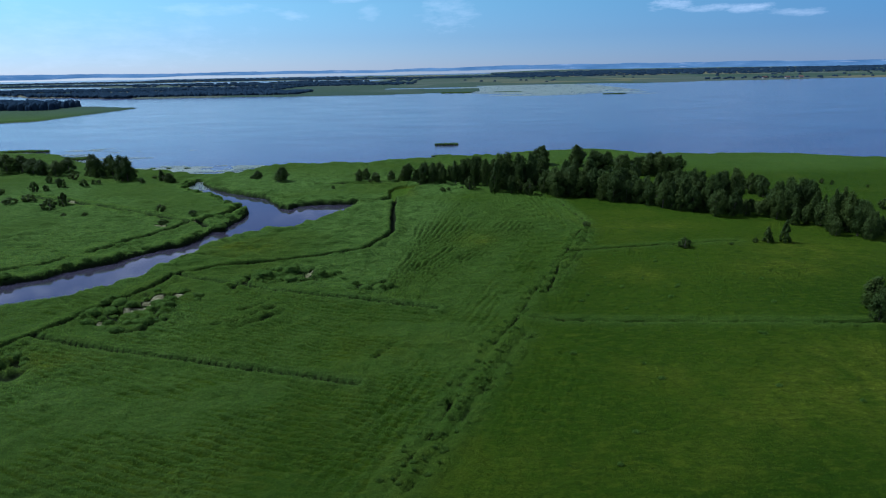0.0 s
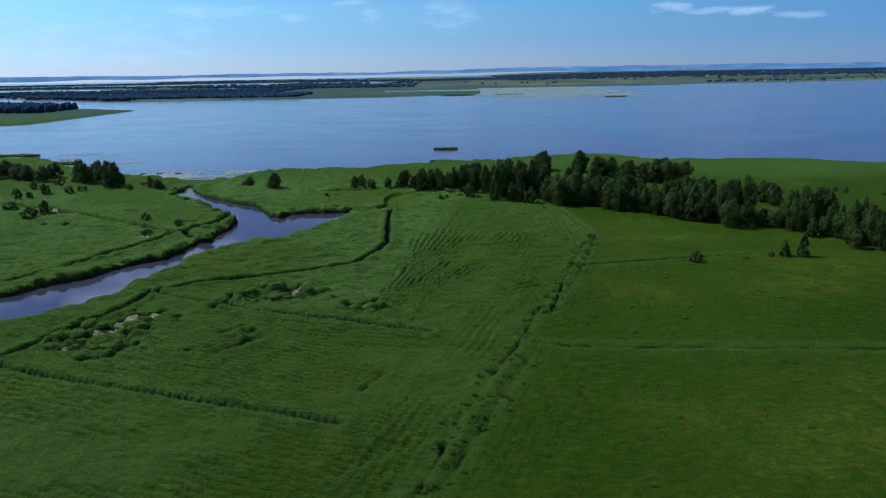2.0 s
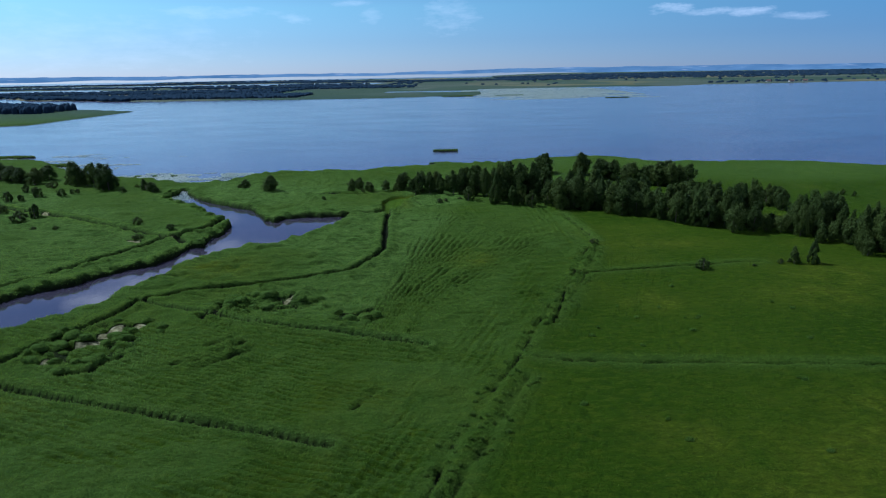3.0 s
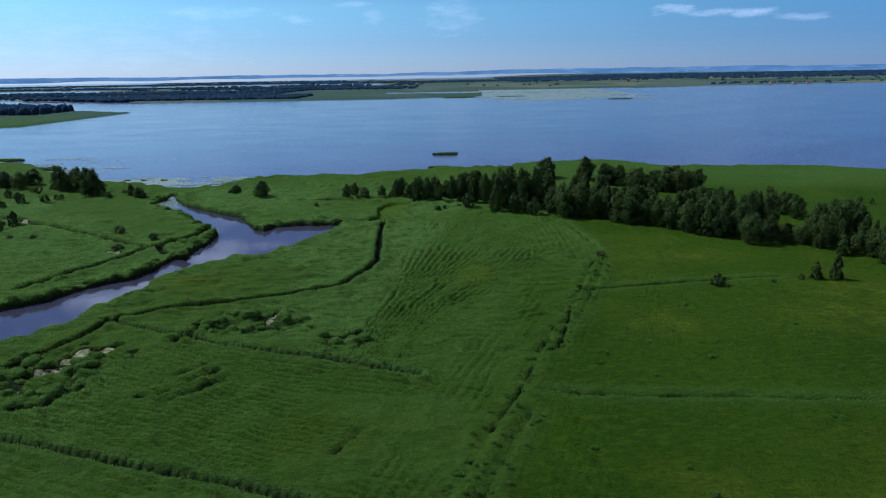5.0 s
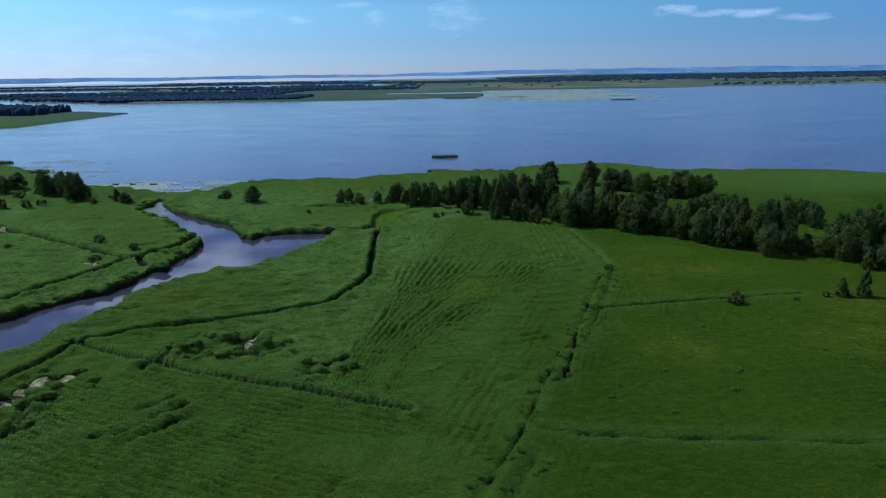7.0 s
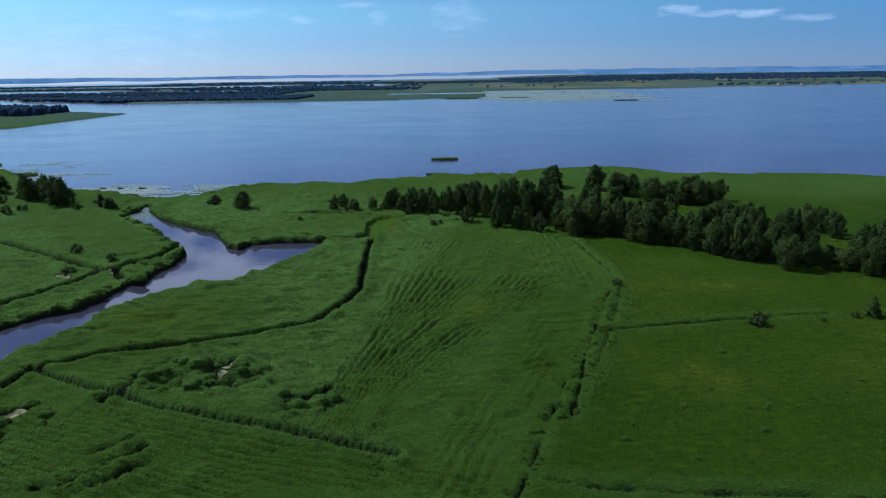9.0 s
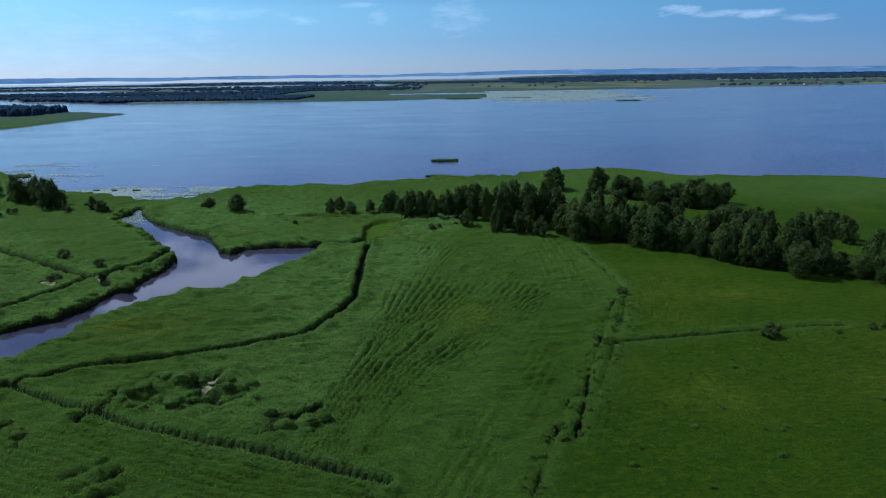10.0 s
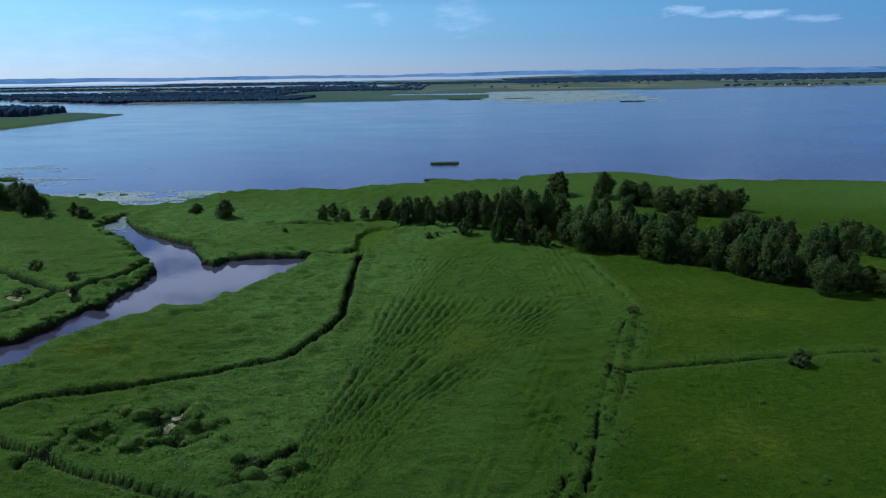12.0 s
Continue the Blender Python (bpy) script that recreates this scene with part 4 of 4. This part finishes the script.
plant(INNER_TREES, between(34, 95), "dark green alder deep inside the tree belt", "tree", "trees of the belt", 14)
plant(INNER_TREES, behind(BELT_WEST, 91), "dark green alder inside the tree belt", "tree", "trees of the belt", 11)
plant(INNER_TREES, behind(BELT_MID, 92), "dark green alder inside the tree belt", "tree", "trees of the belt", 12)
plant(INNER_TREES, behind(BELT_EAST, 93) + behind(BELT_END, 94), "dark green alder inside the tree belt", "tree", "trees of the belt", 13)
plant(TREES, BELT_WEST, "leafy dark green alder in the tree belt", "tree", "trees of the belt", 1)
plant(TREES, BELT_MID, "leafy dark green alder in the tree belt", "tree", "trees of the belt", 2)
plant(TREES, BELT_EAST, "leafy dark green alder beside the creek", "tree", "trees of the belt", 3)
plant(TREES, BELT_END, "leafy dark green alder beside the creek", "tree", "trees of the belt", 4)
plant(TREES, [(x, y, tall * 1.15, wide * 1.25) for x, y, tall, wide in WEST_GROVE], "dark green tree near the river mouth", "tree", "trees by the river mouth", 5)
plant(SHRUBS, SHRUBS_WEST, "rounded green willow shrub in the reeds", "shrub", "willow shrubs", 6)
plant(SHRUBS, SHRUBS_EAST, "rounded green willow shrub in the meadow", "shrub", "willow shrubs", 7)
plant(CONIFERS, CONES, "dense conical green tree in the meadow", "tree", "conical trees", 8)
for first in TREES + INNER_TREES + SHRUBS + CONIFERS:
    for o in (*first.children, first):
        bpy.data.objects.remove(o)


# ---- far woods, hills, islets ----
def clump_mass(name, x, y, tall, wide, seed, material, sides=4):
    """Woods seen from afar: a lumpy dome for the crown of every tree, in one mesh."""
    rng = np.random.default_rng(seed)
    n = len(x)
    h = np.maximum(plan(x, y)[0], -0.5)
    turn = rng.random((n, 1)) * 6.28
    verts = []
    for r, z in ((1.0, 0.0), (1.08, 0.45), (0.72, 0.85)):
        a = turn + np.arange(sides)[None, :] * 2 * math.pi / sides
        k = r * (0.75 + 0.5 * rng.random((n, sides)))
        verts.append(np.stack([x[:, None] + np.cos(a) * k * wide[:, None], y[:, None] + np.sin(a) * k * wide[:, None],
                               h[:, None] + tall[:, None] * (z + 0.2 * (rng.random((n, sides)) - 0.5) * (z > 0)) - 0.5 * (z == 0)], 2))
    verts.append(np.stack([x, y, h + tall], 1)[:, None, :])
    v = np.concatenate(verts, 1)
    per = v.shape[1]
    tri = []
    for ring in range(2):
        for k in range(sides):
            p, q = ring * sides + k, ring * sides + (k + 1) % sides
            tri += [(p, q, q + sides), (p, q + sides, p + sides)]
    tri += [(2 * sides + k, 2 * sides + (k + 1) % sides, 3 * sides) for k in range(sides)]
    f = (np.arange(n)[:, None, None] * per + np.array(tri)[None]).reshape(-1, 3)
    return new(name, mesh_from(name, v.reshape(-1, 3), f, (), material, True))


def scatter(rng, n, x0, x1, y0, y1):
    return x0 + (x1 - x0) * rng.random(n), y0 + (y1 - y0) * rng.random(n)


# far woods: x from, to, y from, to, number of trees, size of the stands, how much stays open
WOODS = [(-1500, -290, 1185, 1330, 1900, 170, 0.34), (-1900, -400, 1320, 1800, 2300, 260, 0.43), (-2300, -100, 1750, 2700, 2300, 380, 0.48), (-2900, 500, 2700, 3900, 2000, 600, 0.52),
         (250, 3400, 2500, 3900, 3600, 700, 0.30), (-200, 2000, 1650, 2350, 60, 60, 0.66), (700, 1250, 1690, 1830, 40, 60, 0.50)]


def build_far():
    rng = np.random.default_rng(77)
    x, y = scatter(rng, 1500, -900, -525, 800, 980)
    ok = y < 880 + (-x - 520) * 0.5
    x, y = x[ok], y[ok]
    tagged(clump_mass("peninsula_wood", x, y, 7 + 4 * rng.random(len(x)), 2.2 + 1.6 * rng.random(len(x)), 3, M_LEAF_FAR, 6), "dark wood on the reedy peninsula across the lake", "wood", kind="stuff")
    xs, ys = [], []
    for x0, x1, y0, y1, n, size, cut in WOODS:
        x, y = scatter(rng, n * 4, x0, x1, y0, y1)
        ok = (0.65 * vnoise(x * 0.6, y * 3.0, size, 41) + 0.35 * vnoise(x, y * 4, size * 0.25, 42) > cut) & (plan(x, y)[0] > -0.3)
        xs.append(x[ok][:n])
        ys.append(y[ok][:n])
    x, y = np.concatenate(xs), np.concatenate(ys)
    grow = np.clip(y / 1900, 0.9, 3) ** 1.25
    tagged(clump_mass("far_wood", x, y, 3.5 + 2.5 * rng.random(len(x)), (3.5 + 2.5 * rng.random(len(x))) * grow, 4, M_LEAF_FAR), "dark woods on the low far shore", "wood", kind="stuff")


build_far()


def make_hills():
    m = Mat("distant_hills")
    # the hills glow by themselves; distance haze is put into that blue
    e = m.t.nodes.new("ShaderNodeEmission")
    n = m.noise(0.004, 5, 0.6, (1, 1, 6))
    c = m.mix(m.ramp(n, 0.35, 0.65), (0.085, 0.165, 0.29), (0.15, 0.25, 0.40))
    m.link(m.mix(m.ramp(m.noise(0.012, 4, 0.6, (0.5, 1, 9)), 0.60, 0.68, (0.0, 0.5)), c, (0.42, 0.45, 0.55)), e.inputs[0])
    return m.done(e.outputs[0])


def build_hills():
    xs = np.linspace(-4600, 4600, 900)
    ridge = 39 + 9 * smooth(-600, 1800, xs) + 13 * (vnoise(xs, xs * 0, 620, 51) - 0.45) + 7 * (vnoise(xs, xs * 0, 170, 52) - 0.5) + 3 * (vnoise(xs, xs * 0, 45, 53) - 0.5)
    foot = np.minimum(20 + 8 * (vnoise(xs, xs * 0, 300, 54) - 0.5), ridge - 6) * smooth(1500, 700, xs) - 2
    ys = np.sqrt(np.maximum(4870.0 ** 2 - xs ** 2, 900 ** 2))
    low, high = np.stack([xs, ys - 30, foot], 1), np.stack([xs, ys, ridge], 1)
    i = np.arange(899)
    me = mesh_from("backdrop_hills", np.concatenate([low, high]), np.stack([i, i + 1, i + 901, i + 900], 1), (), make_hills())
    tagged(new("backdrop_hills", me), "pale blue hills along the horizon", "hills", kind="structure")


build_hills()


def build_islet(name, x, y, long, wide, tall, seed, label):
    """A low raft of reed standing in the lake: a peat base with stems on it."""
    rng = np.random.default_rng(seed)
    islet = new(name)
    islet.location = (x, y, WATER_Z)
    u, v = np.meshgrid(np.linspace(-1, 1, 41), np.linspace(-1, 1, 17))
    edge = np.abs(u) ** 2 + np.abs(v) ** 2
    px, py = u * long / 2, v * wide / 2
    h = (1 - smooth(0.45, 0.9, edge + 0.9 * (vnoise(px + x, py, long / 9, seed) - 0.5))) * tall * 0.6 * (0.6 + 0.7 * vnoise(px, py + y, 1.1, seed + 1)) - 0.15
    i = (np.arange(16)[:, None] * 41 + np.arange(40)[None, :]).ravel()
    zero = np.zeros(u.size)
    zones = [("reed", zero + 0.6), ("dry", zero), ("mud_shade", zero + 0.55), ("far", zero)]
    part("peat_base", mesh_from("peat_base", np.stack([px.ravel(), py.ravel(), h.ravel()], 1), np.stack([i, i + 1, i + 42, i + 41], 1), zones, M_GROUND), islet)
    n = int(long * wide * 14)
    bx, by = (rng.random(n) - 0.5) * long * 0.95, (rng.random(n) - 0.5) * wide * 0.9
    ok = np.abs(bx / long * 2) ** 2 + np.abs(by / wide * 2) ** 2 + 0.9 * (vnoise(bx + x, by, long / 9, seed) - 0.5) < 0.72
    bx, by = bx[ok], by[ok]
    n = len(bx)
    a, r = rng.random(n) * 6.28, tall * (0.6 + 0.5 * rng.random(n))
    p = np.stack([bx, by, np.zeros(n)], 1)
    w = np.stack([np.cos(a), np.sin(a), a * 0], 1) * 0.12
    tip = p + np.stack([rng.normal(0, 0.2, n), rng.normal(0, 0.2, n), r], 1)
    zero = np.zeros(n * 3)
    zones = [("reed", zero + 0.7), ("dry", zero), ("mud_shade", zero), ("far", zero)]
    part("reed_growth", mesh_from("reed_growth", np.stack([p - w, p + w, tip], 1).reshape(-1, 3), np.arange(n * 3).reshape(-1, 3), zones, M_BLADES, False), islet)
    tagged(islet, label, "reed island")


build_islet("reed_island", -1.2, 371, 17.5, 5.0, 1.5, 61, "low dark reed island out in the blue lake")
build_islet("reed_island", -5.5, 322.5, 8.0, 3.0, 1.1, 62, "small green reed islet just off the shore")
build_islet("reed_island", 1.8, 322.5, 6.0, 1.0, 0.6, 63, "thin strip of reed in the shallow water")
build_islet("reed_island", -206, 334, 17, 8, 1.6, 67, "low green reed islet beside the wooded shore")
build_islet("reed_island", -262, 371, 34, 9, 1.5, 68, "flat green reed bank beside the wooded shore")
for bx, by, bl, seed in ((-145.6, 295.5, 3.4, 81), (-137.3, 295, 3.0, 82), (-128.2, 294.6, 3.8, 83)):
    build_islet("reed_tuft", bx, by, bl, 2.2, 0.9, seed, "small dark reed tuft standing in shallow water")


# ---- floating leaves and far houses ----
def make_pads():
    m = Mat("floating_leaves")
    c = m.mix(m.ramp(m.noise(0.05, 5, 0.6), 0.35, 0.65), (0.12, 0.17, 0.13), (0.20, 0.24, 0.20))
    return m.done(m.principled(c, 0.5, None, 0.4))


M_PADS = make_pads()


def floating_patch(x0, x1, y0, y1, step_x, step_y, size, cut, seed, label, cover=1.0):
    """A drift of floating leaves: ragged cells just above the water."""
    u, v = np.meshgrid(np.arange(x0, x1, step_x), np.arange(y0, y1, step_y))
    x, y = u.ravel(), v.ravel()
    q = np.abs(2 * (x - x0) / (x1 - x0) - 1) ** 2 + np.abs(2 * (y - y0) / (y1 - y0) - 1) ** 2
    d = vnoise(x, y * 3, size, seed) * 0.6 + vnoise(x, y * 3, size / 4, seed + 1) * 0.4 - 0.35 * q
    ok = (d > cut) & (plan(x, y)[0] < WATER_Z)
    x, y = x[ok], y[ok]
    rng = np.random.default_rng(seed)
    n = len(x)
    x, y = x + rng.normal(0, step_x * 0.3, n), y + rng.normal(0, step_y * 0.3, n)
    a = np.arange(6)[None, :] * math.pi / 3 + rng.random((n, 1))
    r = (0.35 + 0.4 * rng.random((n, 6))) * cover
    p = np.stack([x[:, None] + np.cos(a) * r * step_x, y[:, None] + np.sin(a) * r * step_y, np.repeat(WATER_Z + 0.03 + 0.10 * rng.random((n, 1)), 6, 1)], 2)
    me = mesh_from("floating_leaves", p.reshape(-1, 3), np.arange(n * 6).reshape(-1, 6), (), M_PADS)
    tagged(new("floating_leaves", me), label, "water plants", kind="stuff")


floating_patch(30, 350, 1000, 1570, 5, 11, 60, 0.10, 71, "pale floating leaves across the shallow far bay", 1.5)
floating_patch(-165, -80, 268, 306, 0.8, 1.2, 14, 0.32, 72, "pale floating leaves in shallow water by the shore", 1.4)
floating_patch(-330, -150, 300, 385, 1.2, 1.6, 22, 0.40, 73, "pale floating leaves in shallow water by the shore")
floating_patch(-112, -94, 236, 258, 0.5, 0.7, 4, 0.20, 74, "pale floating leaves at the head of the river")
build_islet("reed_island", 265, 1000, 46, 9, 1.3, 64, "long thin reed bed far out in the lake")
build_islet("reed_island", 112, 1158, 60, 10, 1.2, 65, "long thin reed bed far out in the lake")
build_islet("reed_island", 15, 1155, 70, 30, 1.4, 66, "flat green reed bed off the far shore")


def make_plain(name, a, b, rough):
    m = Mat(name)
    return m.done(m.principled(m.mix(m.noise(0.8, 4), a, b), rough, None, 0.3))


M_WALL = make_plain("grey_render", (0.30, 0.30, 0.30), (0.42, 0.41, 0.40), 0.8)
M_ROOF = make_plain("brown_roof_tiles", (0.11, 0.07, 0.06), (0.17, 0.10, 0.08), 0.8)
M_PANE = make_plain("dark_pane", (0.02, 0.03, 0.04), (0.03, 0.04, 0.05), 0.1)


def box(x0, y0, z0, x1, y1, z1):
    v = [(x, y, z) for z in (z0, z1) for x, y in ((x0, y0), (x1, y0), (x1, y1), (x0, y1))]
    return np.array(v, float), np.array([(3, 2, 1, 0), (4, 5, 6, 7), (0, 1, 5, 4), (1, 2, 6, 5), (2, 3, 7, 6), (3, 0, 4, 7)])


def build_house(x, y, long, deep, wall_h, turn):
    house = new("farmhouse")
    z = float(plan(np.array([x]), np.array([y]))[0][0])
    house.matrix_world = pose(x, y, z - 0.1, 0, 0, turn)
    a, b = long / 2, deep / 2
    part("wall", mesh_from("wall", *box(-a, -b, 0, a, b, wall_h), (), M_WALL, False), house)
    e, top = 0.5, wall_h + deep * 0.45
    v = np.array([(-a - e, -b - e, wall_h - 0.2), (a + e, -b - e, wall_h - 0.2), (a + e, 0, top), (-a - e, 0, top), (a + e, b + e, wall_h - 0.2), (-a - e, b + e, wall_h - 0.2)])
    v = np.concatenate([v, v + np.array([0, 0, 0.25])])
    part("roof", mesh_from("roof", v, np.array([(0, 1, 2, 3), (3, 2, 4, 5), (9, 8, 7, 6), (11, 10, 8, 9), (0, 6, 7, 1), (5, 4, 10, 11)]), (), M_ROOF, False), house)
    for k in range(3):
        w = part("window", mesh_from("window", *box(-0.6, -b - 0.05, 1.0, 0.6, -b + 0.05, 2.3), (), M_PANE, False), house)
        w.location = ((k - 1) * long / 3.4, 0, 0)
    tagged(house, "grey farmhouse with a brown roof on the far shore", "house", "far farmhouses")


for hx, hy, hl, ht in ((905, 1685, 12, 8), (950, 1700, 10, -20), (862, 1720, 12, 15)):
    build_house(hx, hy, hl, 7, 3.2, ht)
